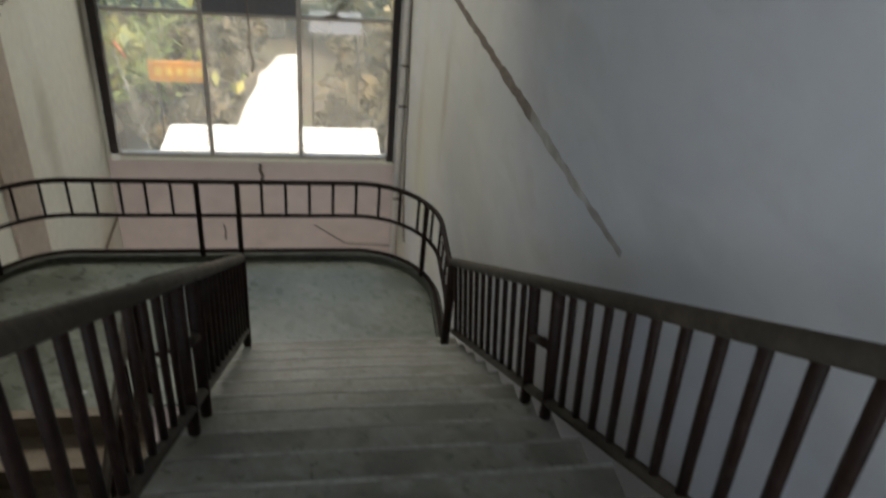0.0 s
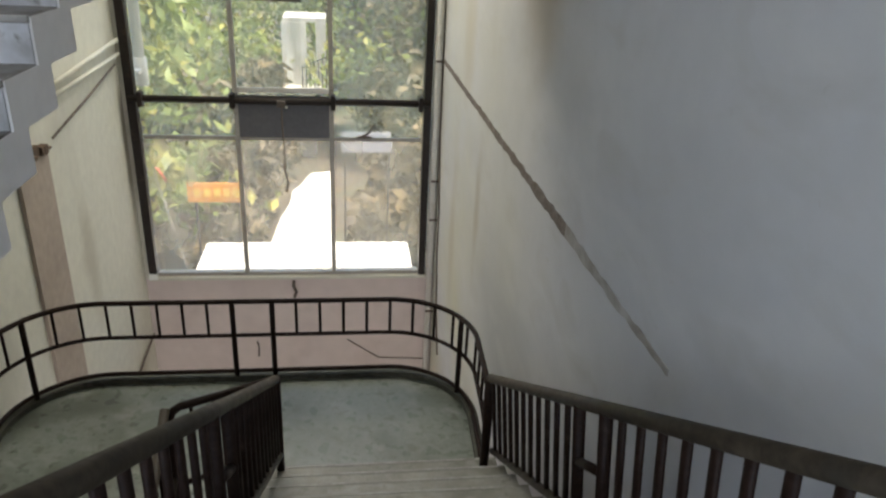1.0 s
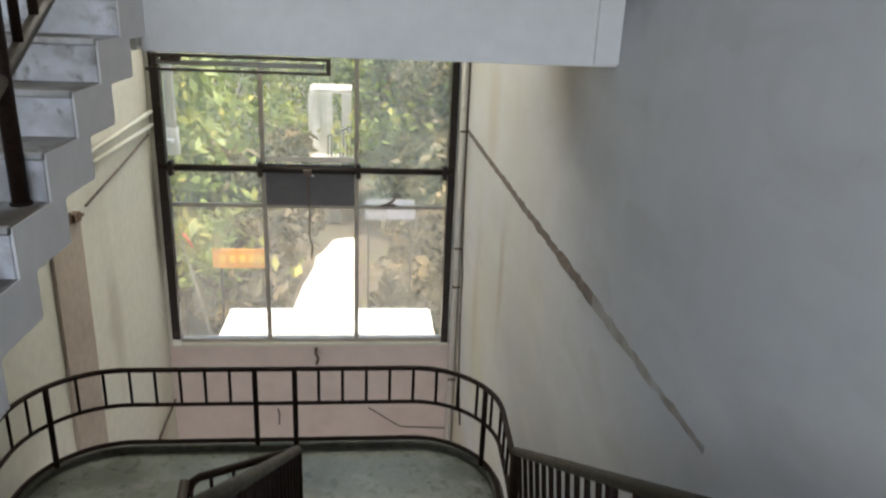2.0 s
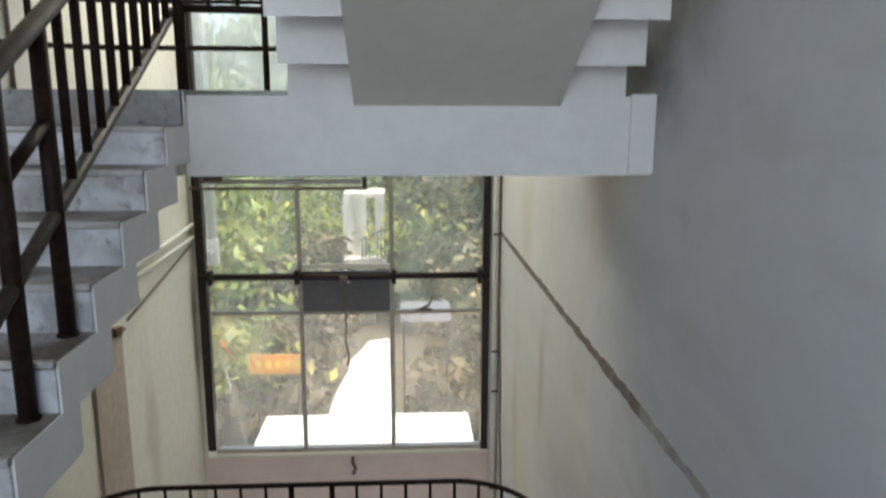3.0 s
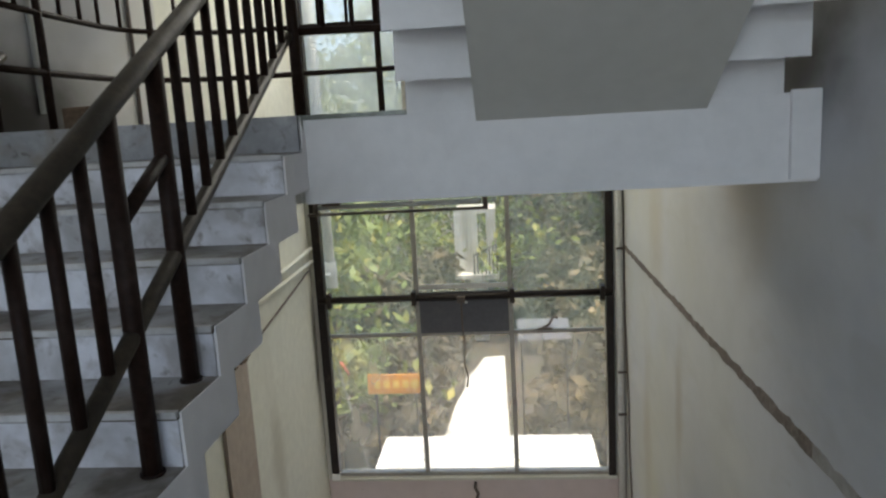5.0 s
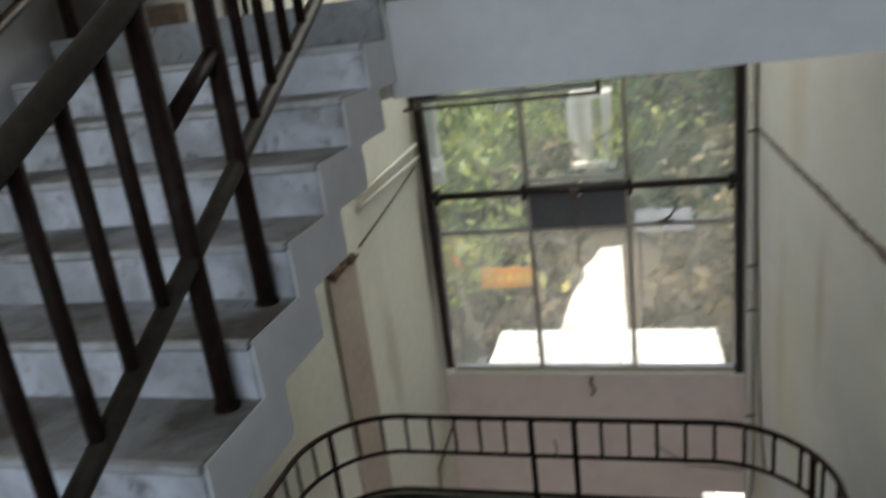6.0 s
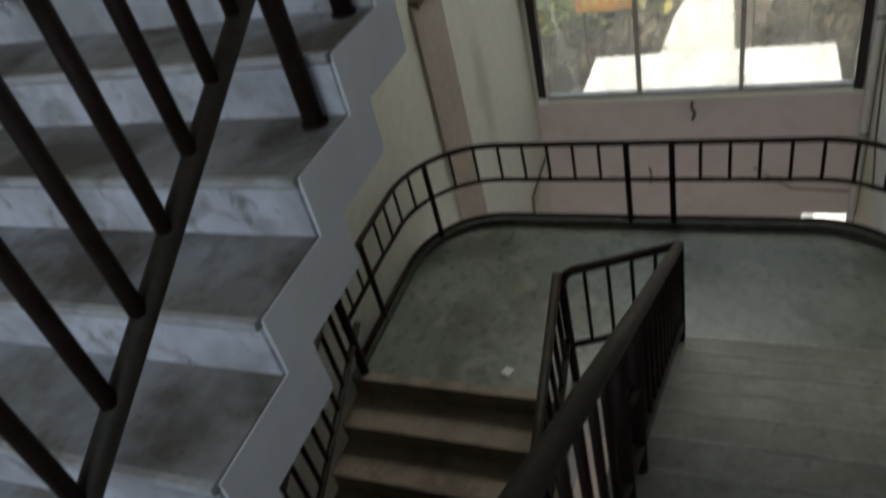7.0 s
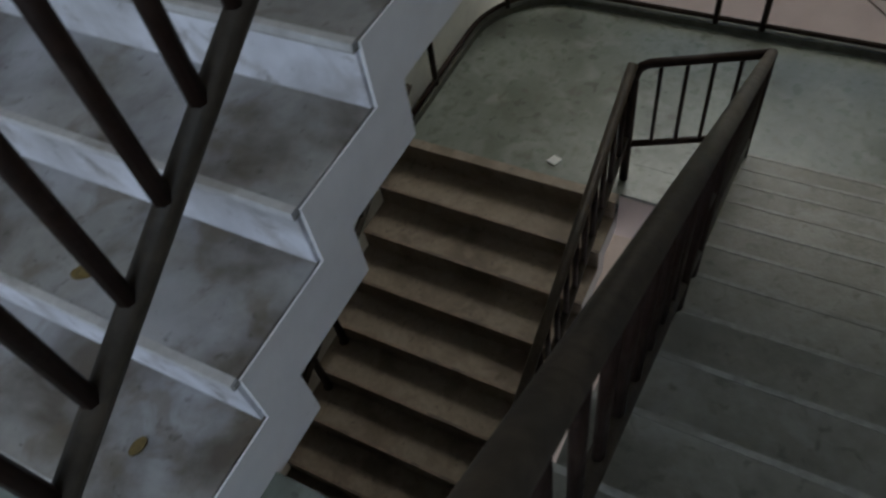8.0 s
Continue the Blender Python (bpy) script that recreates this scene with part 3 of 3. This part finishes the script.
def newel_return(z, low):
    """The short diagonal piece between the two inner newels of a landing."""
    g = thing("landing_railing", "short dark brown rail between the inner newels", "railing", group="landing railings")
    a, b = Vector((-0.622 if z < 1 else -0.645, -0.262, z)), Vector((0.0, 0.0, z))
    upz = Vector((0, 0, 1))
    for p in (a, b):
        part("newel", tubed([p, p + upz * (0.80 if p is a else 0.92)], 0.027, sides=14), M_RAIL, g)
    u = (b - a).normalized()
    bend = [a + upz * 0.78, a + upz * 0.83 + u * 0.008, a + upz * 0.87 + u * 0.03, a + upz * 0.89 + u * 0.07]
    part("top_rail", tubed(bend + [b + upz * 0.91], 0.026, sides=12), M_RAIL, g)
    part("bottom_rail", tubed([a + upz * low, b + upz * (low + 0.02)], 0.020, sides=10), M_RAIL, g)
    first = None
    for i in range(1, 5):
        p = a.lerp(b, i / 5) + upz * (low + 0.01)
        if first is None:
            first = part("baluster", tubed([(0, 0, 0), (0, 0, 0.89 - low)], 0.012, sides=8), M_RAIL, g)
            first.location = p
        else:
            alike(first, *p)


def landing_rail(z, low, mid, high, shift=0.0):
    g = thing("landing_railing", "dark brown tubular railing bent round the half landing", "railing", group="landing railings")
    line = [(1.41, -0.03), (1.43, 0.2)] + arc(RAIL_R - BEND, RAIL_Y - BEND, BEND, 0, 90, 16) + arc(RAIL_L + BEND, RAIL_Y - BEND, BEND, 90, 180, 16) + [(RAIL_L, 0.2), (RAIL_L + 0.02, -0.42)]
    for nm, h, r in (("top_rail", high, 0.021), ("middle_rail", mid, 0.017), ("bottom_rail", low, 0.019)):
        part(nm, tubed([(x, y, z + h) for x, y in line], r, sides=10), M_RAIL, g)
    part("end_newel", tubed([(1.41, -0.05, z), (1.41, -0.05, z + 0.90)], 0.032, sides=14), M_RAIL, g)
    part("end_newel", tubed([(-2.08, -0.40, z), (-2.08, -0.40, z + 0.90)], 0.032, sides=14), M_RAIL, g)
    # posts and balusters by arc length
    pts = [Vector((x, y, 0)) for x, y in line]
    posts = [(-0.478 + shift, RAIL_Y), (-0.158 + shift, RAIL_Y), (RAIL_L + BEND - BEND * 0.80, RAIL_Y - BEND + BEND * 0.60), (RAIL_R - BEND + BEND * 0.88, RAIL_Y - BEND + BEND * 0.47), (RAIL_L + 0.003, 0.1)]
    for x, y in posts:
        part("post", tubed([(x, y, z), (x, y, z + high)], 0.022, sides=12), M_RAIL, g)
    first = None

    def walk_along(run, start):
        """Places every 0.195 m along a run of points, from start metres on."""
        acc, k, found = 0.0, 0, []
        for a, b in zip(run, run[1:]):
            L = (b - a).length
            while acc + L >= start + k * 0.195:
                found.append(a.lerp(b, (start + k * 0.195 - acc) / L))
                k += 1
            acc += L
        return found

    east = [p for p in reversed(pts) if p.x > -0.158 + shift]
    west = [p for p in pts if p.x < -0.478 + shift]
    spots = walk_along([Vector((-0.158 + shift, RAIL_Y, 0))] + east, 0.195) + walk_along([Vector((-0.478 + shift, RAIL_Y, 0))] + west, 0.2)
    for p in spots:
        if min((p - Vector((q[0], q[1], 0))).length for q in posts) < 0.06:
            continue
        if first is None:
            first = part("baluster", tubed([(0, 0, 0), (0, 0, high - mid)], 0.0125, sides=8), M_RAIL, g)
            first.location = (p.x, p.y, z + mid)
        else:
            alike(first, p.x, p.y, z + mid)


newel_return(0.0, 0.30)
newel_return(STOREY, 0.385)
landing_rail(0.0, 0.09, 0.44, 0.757)
landing_rail(STOREY, 0.31, 0.62, 0.93, -0.05)


# ---------------------------------------------------------------- window
def window():
    w = thing("window_1", "tall steel window with dusty panes and dark frame", "window", kind="structure")
    cols = [WIN_L + 0.10, -0.89, 0.275, WIN_R - 0.09]
    rows = [SILL + 0.03, 1.07, 1.56, 3.25, 5.34, TOP - 0.05]
    part("frame_post", boxed(WIN_L, WIN_L + 0.10, YW - 0.05, YW + 0.10, SILL - 0.03, TOP), M_STEEL, w)
    part("frame_post", boxed(WIN_R - 0.09, WIN_R, YW - 0.05, YW + 0.10, SILL - 0.03, TOP), M_STEEL, w)
    part("sill", boxed(WIN_L, WIN_R + 0.01, YW - 0.07, YW + 0.2, SILL - 0.055, SILL - 0.015, bevel=0.008), M_CREAM, w, "chipped cream sill")
    part("bottom_bar", boxed(WIN_L + 0.10, WIN_R - 0.09, YW - 0.01, YW + 0.04, SILL - 0.012, SILL + 0.03), M_MULLION, w)
    for x in cols[1:3]:
        part("mullion", boxed(x - 0.027, x + 0.027, YW - 0.015, YW + 0.045, SILL + 0.032, TOP - 0.05), M_MULLION, w)
    part("transom", tubed([(WIN_L + 0.02, YW - 0.06, 1.56), (WIN_R - 0.02, YW - 0.06, 1.56)], 0.045, sides=4), M_STEEL, w, "heavy dark steel bar")
    for x in (-1.99, -0.92, 0.30, 1.39):
        part("clamp", boxed(x - 0.028, x + 0.028, YW - 0.13, YW - 0.016, 1.47, 1.65, bevel=0.006), M_STEEL, w)
    for z in (1.07, 3.25, 5.34):
        for a, b in zip(cols, cols[1:]):
            part("glazing_bar", boxed(a + 0.029, b - 0.029, YW - 0.005, YW + 0.035, z - 0.024, z + 0.024), M_MULLION, w)
    for a, b in zip(cols, cols[1:]):
        for c, d in zip(rows, rows[1:]):
            if abs(c - 1.07) < 0.01 and a < -0.5 < b:
                continue
            o = part("pane", boxed(a + 0.01, b - 0.01, YW + 0.012, YW + 0.016, c + 0.01, d - 0.01), M_GLASSLOW if c < 1.0 else (M_GLASSHIGH if c > 3.2 else M_GLASS), w)
            o.visible_shadow = False
    # pale strip added for the bright line along the panel's top edge
    part("panel_highlight", boxed(cols[1] + 0.03, cols[2] - 0.03, YW - 0.035, YW - 0.016, 1.655, 1.715, bevel=0.004), M_PIPE, w, "pale strip standing for the highlight over the panel")
    part("blanking_panel", boxed(cols[1] + 0.03, cols[2] - 0.03, YW - 0.03, YW - 0.018, 1.09, 1.62), M_SHEET, w, "dark grey sheet in place of a pane")
    return w


window()


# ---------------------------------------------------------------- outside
structure("ground", boxed(-400, 400, YW + 0.3, 700, GROUND - 0.3, GROUND), M_EARTH, "earth ground with leaf litter, tree shade and sun flecks painted in", "ground")
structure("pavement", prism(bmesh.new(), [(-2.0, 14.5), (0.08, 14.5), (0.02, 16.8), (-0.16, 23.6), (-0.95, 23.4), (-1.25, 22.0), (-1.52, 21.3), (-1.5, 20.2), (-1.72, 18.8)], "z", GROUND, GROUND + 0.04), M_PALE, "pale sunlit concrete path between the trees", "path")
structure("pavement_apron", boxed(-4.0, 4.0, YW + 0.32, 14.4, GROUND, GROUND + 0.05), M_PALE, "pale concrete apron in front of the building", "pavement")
porch = thing("porch_roof", "pale sunlit concrete porch roof under the window", "roof")
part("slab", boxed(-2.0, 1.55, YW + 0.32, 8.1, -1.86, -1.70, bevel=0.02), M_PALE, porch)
for x in (-1.8, 1.35):
    part("column", boxed(x - 0.12, x + 0.12, 7.7, 7.95, GROUND + 0.05, -1.862), M_OUTWHITE, porch)


def tree(x, y, h, spread, seed, leaf):
    rnd = np.random.default_rng(seed)
    g = thing("tree", "leafy green tree with yellowing leaves outside the window", "tree", group="trees outside", at=(x, y, GROUND))
    bm = bmesh.new()
    tube(bm, [(0, 0, 0), (0.1, 0.05, h * 0.3), (-0.05, 0.1, h * 0.62), (0.0, 0.0, h * 0.9)], 0.16, sides=9)
    for v in bm.verts:
        k = 1 - 0.75 * v.co.z / h
        v.co.x *= k
        v.co.y *= k
    centres = []
    for i in range(26):
        a = rnd.uniform(0, 2 * math.pi)
        zz = h * rnd.uniform(0.18, 1.0)
        rr = spread * (0.35 + 0.65 * rnd.random()) * math.sin(math.pi * min(0.95, 0.15 + 0.8 * zz / h))
        c = Vector((rr * math.cos(a), rr * math.sin(a), zz))
        centres.append(c)
        tube(bm, [(0, 0, zz * 0.7), c * 0.5 + Vector((0, 0, zz * 0.42)), c], 0.035, sides=5)
    part("trunk", bm, M_BARK, g)
    n = 230
    verts, faces = [], []
    for c in centres:
        p = rnd.normal(0, 1, (n, 3)) * np.array([0.62, 0.62, 0.42]) * spread * 0.34 + np.array(c)
        u = rnd.normal(0, 1, (n, 3))
        u /= np.linalg.norm(u, axis=1)[:, None]
        w = np.cross(u, rnd.normal(0, 1, (n, 3)))
        w /= np.linalg.norm(w, axis=1)[:, None]
        s = rnd.uniform(0.10, 0.27, (n, 1))
        q = np.stack([p - u * s, p + w * s * 0.45, p + u * s, p - w * s * 0.45], 1).reshape(-1, 3)
        b = len(verts)
        verts.extend(map(tuple, q))
        faces.extend((b + 4 * i, b + 4 * i + 1, b + 4 * i + 2, b + 4 * i + 3) for i in range(n))
    me = bpy.data.meshes.new("crown")
    me.from_pydata(verts, [], faces)
    me.materials.append(leaf)
    o = new("crown", me)
    o.parent = g
    return g


for i, (x, y, h, s) in enumerate([(-4.4, 13.5, 8.5, 2.3), (6.0, 13.5, 9.5, 2.7), (-7.5, 20, 10, 3.4), (11.5, 20, 11, 3.4), (-5.4, 28, 10, 3.0), (2.4, 27, 10, 3.2), (-10, 29, 15, 4), (9, 29, 12, 4), (-5.5, 36, 18, 4.6), (3.5, 37, 18, 4.6), (-0.8, 42, 20, 4.8), (-14, 42, 14, 4.6), (12, 44, 14, 4.6), (-0.6, 36, 9.5, 3.0)]):
    tree(x, y, h, s, 10 + i, M_LEAF)

for i, (x, y, h, s) in enumerate([(2.1, 11.6, 4.6, 1.35), (3.6, 12.6, 5.6, 1.6), (-2.3, 12.4, 3.9, 1.0), (-3.4, 15.8, 5.0, 1.5), (2.6, 25.4, 6.5, 2.2), (1.9, 28.5, 7.0, 1.9), (-2.6, 18.9, 3.9, 1.0), (-2.6, 22.5, 4.2, 1.2), (2.5, 15.0, 4.3, 1.25), (3.0, 15.6, 5.2, 1.6), (2.8, 24.6, 5.5, 1.5), (5.0, 24.0, 8, 2.4)]):
    tree(x, y, h, s, 40 + i, M_LEAFLOW)

tower = thing("stair_tower", "white plastered outside stair tower behind the trees", "building")
part("wall", boxed(-2.04, -1.10, 25.5, 25.8, -2.54, -0.10, bevel=0.01), M_TOWER, tower)
part("wall", boxed(-0.72, -0.34, 25.5, 25.8, -2.54, -0.10, bevel=0.01), M_TOWER, tower)
part("roof", boxed(-1.99, -0.34, 25.52, 27.4, -0.096, 0.06), M_TOWER, tower)
part("landing", boxed(-2.06, -0.26, 25.0, 27.4, -2.76, -2.544), M_TOWER, tower)
part("pier", boxed(-1.6, -0.8, 25.7, 26.6, GROUND, -2.764), M_TOWER, tower)
for i in range(7):
    part("rail_bar", tubed([(-1.25 + i * 0.155, 25.1, -2.544), (-1.25 + i * 0.155, 25.1, -1.75 + i * 0.07)], 0.025, sides=6), M_STEEL, tower)
part("rail_top", tubed([(-1.28, 25.1, -1.76), (-0.29, 25.1, -1.31)], 0.028, sides=6), M_STEEL, tower)
sign = thing("sign_board", "orange painted board outside among the trees", "sign")
part("board", boxed(-2.80, -1.66, 10.5, 10.54, -1.85, -1.43, bevel=0.01), M_ORANGE, sign)
for i in range(4):
    part("sign_mark", boxed(-2.66 + i * 0.2, -2.54 + i * 0.2, 10.488, 10.499, -1.72, -1.56), M_YELLOW, sign)
part("sign_disc", tubed([(-1.80, 10.499, -1.64), (-1.80, 10.488, -1.64)], 0.10, sides=16), M_YELLOW, sign)
for x in (-2.65, -1.8):
    part("post", tubed([(x, 10.57, GROUND), (x, 10.57, -1.5)], 0.03, sides=8), M_STEEL, sign)


# ---------------------------------------------------------------- small things on the walls
def pipe(name, label, pts, r, mat, category="pipe", group=""):
    return tagged(part(name, tubed(pts, r, sides=10), mat), label, category, group)


pipe("wall_pipe", "cream painted pipe along the cream wall", [(XL + 0.05, 2.9, 2.15), (XL + 0.05, 5.0, 2.24)], 0.024, M_CREAM, group="pipes on the cream wall")
pipe("wall_pipe", "cream painted pipe along the cream wall", [(XL + 0.05, 2.9, 2.05), (XL + 0.05, 5.0, 2.08)], 0.022, M_CREAM, group="pipes on the cream wall")
pipe("wall_cable", "dark cable sagging from the window to the pilaster", [(XL + 0.04, 4.85, 1.99), (XL + 0.04, 3.8, 1.84), (XL + 0.06, 2.7, 1.72)], 0.012, M_DARKPIPE, "cable")
pipe("wall_cable", "dark cable running down the corner of the cream wall", [(XL + 0.03, 5.0, -1.70), (XL + 0.03, 4.55, -1.74), (XL + 0.03, 4.2, -1.78), (XL + 0.02, 4.1, -2.6)], 0.016, M_DARKPIPE, "cable")
down = thing("down_pipe", "white painted pipe with clips in the window corner", "pipe")
part("pipe", tubed([(1.595, YW - 0.07, GROUND), (1.595, YW - 0.07, TOP)], 0.045, sides=14), M_PIPE, down)
for z in (2.1, 0.55, 0.0, -1.4):
    part("clip", boxed(1.555, XR - 0.001, YW - 0.125, YW - 0.108, z - 0.015, z + 0.015), M_DARKPIPE, down)
pipe("wall_cable", "dark cable hanging loosely down the stained wall corner", [(XR - 0.012, 5.03, 3.2), (XR - 0.012, 4.99, 2.11), (XR - 0.012, 4.95, 1.15), (XR - 0.02, 4.80, 0.75), (XR - 0.012, 4.72, 0.2), (XR - 0.02, 4.66, -0.35), (XR - 0.012, 4.50, -1.2), (XR - 0.012, 4.2, -1.65)], 0.011, M_DARKPIPE, "cable")
pipe("hanging_cord", "dark frayed cord hanging from the window panel", [(-0.33, YW - 0.10, 1.50), (-0.33, YW - 0.09, 1.2), (-0.315, YW - 0.07, 0.95), (-0.33, YW - 0.07, 0.7), (-0.29, YW - 0.06, 0.52), (-0.31, YW - 0.06, 0.38)], 0.011, M_DARKPIPE, "cord")
pipe("wall_hook", "small rusty hook under the window sill", [(-0.27, YW - 0.03, -0.93), (-0.28, YW - 0.06, -1.0), (-0.24, YW - 0.07, -1.08), (-0.27, YW - 0.03, -1.18)], 0.02, M_DARKPIPE, "hook")
pipe("wall_cable", "thin dark cable along the pink wall", [(0.45, YW - 0.012, -1.9), (0.9, YW - 0.012, -2.22), (1.56, YW - 0.012, -2.26)], 0.008, M_DARKPIPE, "cable")
pipe("wall_crack", "short dark crack in the pink plaster", [(-0.82, YW - 0.002, -1.9), (-0.80, YW - 0.002, -2.0), (-0.81, YW - 0.002, -2.15)], 0.012, M_DARKPIPE, "crack")
pipe("window_cable", "thin dark cable sagging across a window pane", [(-2.065, YW + 0.055, 0.93), (-1.8, YW + 0.06, 1.0), (-1.5, YW + 0.065, 1.01), (-1.2, YW + 0.065, 0.87), (-1.0, YW + 0.06, 0.88), (-0.885, YW + 0.048, 0.95)], 0.007, M_DARKPIPE, "cable")
stay = thing("window_stay", "bent grey metal window stay on the glazing bar", "window stay", at=(0, 0, 0))
part("arm", tubed([(0.64, YW - 0.02, 1.105), (0.74, YW - 0.05, 1.17), (0.80, YW - 0.05, 1.28), (0.84, YW - 0.04, 1.24)], 0.016, sides=8), M_DARKPIPE, stay)
part("plate", boxed(0.60, 0.78, YW - 0.05, YW - 0.006, 1.095, 1.125, bevel=0.004), M_DARKPIPE, stay)
knob = thing("panel_latch", "small metal latch on the grey window panel", "latch")
part("bracket", boxed(-0.38, -0.28, YW - 0.16, YW - 0.105, 1.50, 1.58, bevel=0.01), M_DARKPIPE, knob)
part("pin", tubed([(-0.33, YW - 0.14, 1.52), (-0.25, YW - 0.14, 1.50)], 0.012, sides=8), M_PIPE, knob)
# tilted white plate added for daylight showing through the frame corner
scrap = part("white_scrap", boxed(-0.055, 0.055, -0.05, 0.05, 0.0, 0.005, bevel=0.002), M_PAPER)
scrap.matrix_basis = pose(-2.10, YW - 0.072, SILL + 0.012, 42, 0, 6)
tagged(scrap, "small white plate standing for daylight through a gap in the frame corner", "paper")
tagged(part("white_scrap", prism(bmesh.new(), [(-1.12, -0.295), (-1.055, -0.315), (-1.03, -0.25), (-1.09, -0.232)], "z", 0.002, 0.012), M_PAPER), "crumpled white paper scrap on the half landing", "paper")
tagged(part("brick", boxed(-2.08, -1.88, 0.13, 0.24, STOREY, STOREY + 0.125, bevel=0.014), M_BRICK), "broken brown brick lying on the upper landing", "brick")
pipe("wall_conduit", "dark rusty conduit on the upper wall", [(XL + 0.015, 1.22, STOREY - 0.4), (XL + 0.015, 1.24, STOREY + 0.5), (XL + 0.015, 1.22, STOREY + 1.6)], 0.014, M_DARKPIPE)
pipe("wall_conduit", "white painted conduit on the upper wall", [(XL + 0.015, 0.16, STOREY + 0.1), (XL + 0.015, 0.16, STOREY + 1.8)], 0.016, M_PIPE)


def tube_light():
    g = thing("tube_light", "four-foot fluorescent batten hung under the upper landing", "lamp", at=(0, 0, 0))
    y, z = 0.95, 3.19
    part("batten", boxed(-0.97, 0.18, y - 0.025, y + 0.025, z + 0.045, z + 0.065, bevel=0.003), M_DARKPIPE, g)
    part("lower_bar", boxed(-1.0, 0.18, y - 0.018, y + 0.018, z - 0.045, z - 0.027, bevel=0.003), M_DARKPIPE, g)
    part("tube", tubed([(-0.93, y, z + 0.01), (0.14, y, z + 0.01)], 0.016, sides=12), M_BULB, g, "unlit fluorescent tube")
    for x in (-0.945, 0.165):
        part("holder", boxed(x - 0.015, x + 0.015, y - 0.022, y + 0.022, z - 0.026, z + 0.044, bevel=0.003), M_DARKPIPE, g)
    part("ballast", boxed(-0.90, -0.78, y - 0.024, y + 0.024, z + 0.018, z + 0.044, bevel=0.004), M_DARKPIPE, g)
    for x in (-0.8, 0.0):
        part("rod", tubed([(x, y, z + 0.065), (x, y, STOREY - 0.19)], 0.006, sides=6), M_DARKPIPE, g)


tube_light()
drain = thing("drain_pipe", "white sunlit pipe outside the window", "pipe")
part("pipe", tubed([(-2.10, YW + 0.52, 1.62), (-2.10, YW + 0.52, TOP)], 0.065, sides=14), M_OUTWHITE, drain)
part("collar", tubed([(-2.10, YW + 0.52, 1.60), (-2.10, YW + 0.52, 1.95)], 0.085, sides=14), M_OUTWHITE, drain)
for z in (1.8, 4.2, 6.6):
    part("bracket", boxed(-2.14, -2.06, YW + 0.28, YW + 0.46, z - 0.02, z + 0.02), M_OUTWHITE, drain)


def dry_leaf(x, y, z, turn, size):
    out = [(size * math.cos(a) * (1.0 if abs(math.cos(a)) > 0.5 else 0.8), 0.6 * size * math.sin(a)) for a in (2 * math.pi * k / 12 for k in range(12))]
    o = part("dry_leaf", prism(bmesh.new(), out, "z", 0.0, 0.004), M_DRYLEAF)
    o.matrix_basis = pose(x, y, z, 0, 0, turn)
    tagged(o, "dry yellow-brown leaf lying on a dirty step", "leaf", group="dry leaves on the steps")


M_DRYLEAF = material("dry leaf", (0.16, 0.11, 0.035), 0.8, grain=0.3, scale=60)
dry_leaf(-1.05, -2.93, 2.339, 40, 0.032)
dry_leaf(-0.80, -3.16, 2.179, 80, 0.022)
dry_leaf(-0.93, -2.62, 2.499, 120, 0.020)

awning = thing("sheet_awning", "weathered grey metal sheet on thin posts outside", "awning")
part("sheet", prism(bmesh.new(), [(9.0, -0.30), (9.9, -0.16), (9.9, -0.145), (9.0, -0.285)], "x", 0.36, 1.32), M_SHEET, awning)
for x in (0.42, 1.26):
    part("post", tubed([(x, 9.5, GROUND + 0.05), (x, 9.5, -0.235)], 0.02, sides=8), M_STEEL, awning)

pole = thing("bamboo_pole", "pale leaning pole with a red rag outside the window", "pole")
part("shaft", tubed([(-2.99, 9.0, -0.74), (-2.70, 9.0, -2.12), (-2.0, 9.0, GROUND)], 0.011, sides=8), M_MULLION, pole)
part("rag", tubed([(-2.97, 8.97, -0.60), (-2.92, 8.97, -0.63), (-2.86, 8.97, -0.74), (-2.80, 8.97, -0.86)], 0.04, sides=7, flat=0.4), M_RED, pole, "faded red rag")
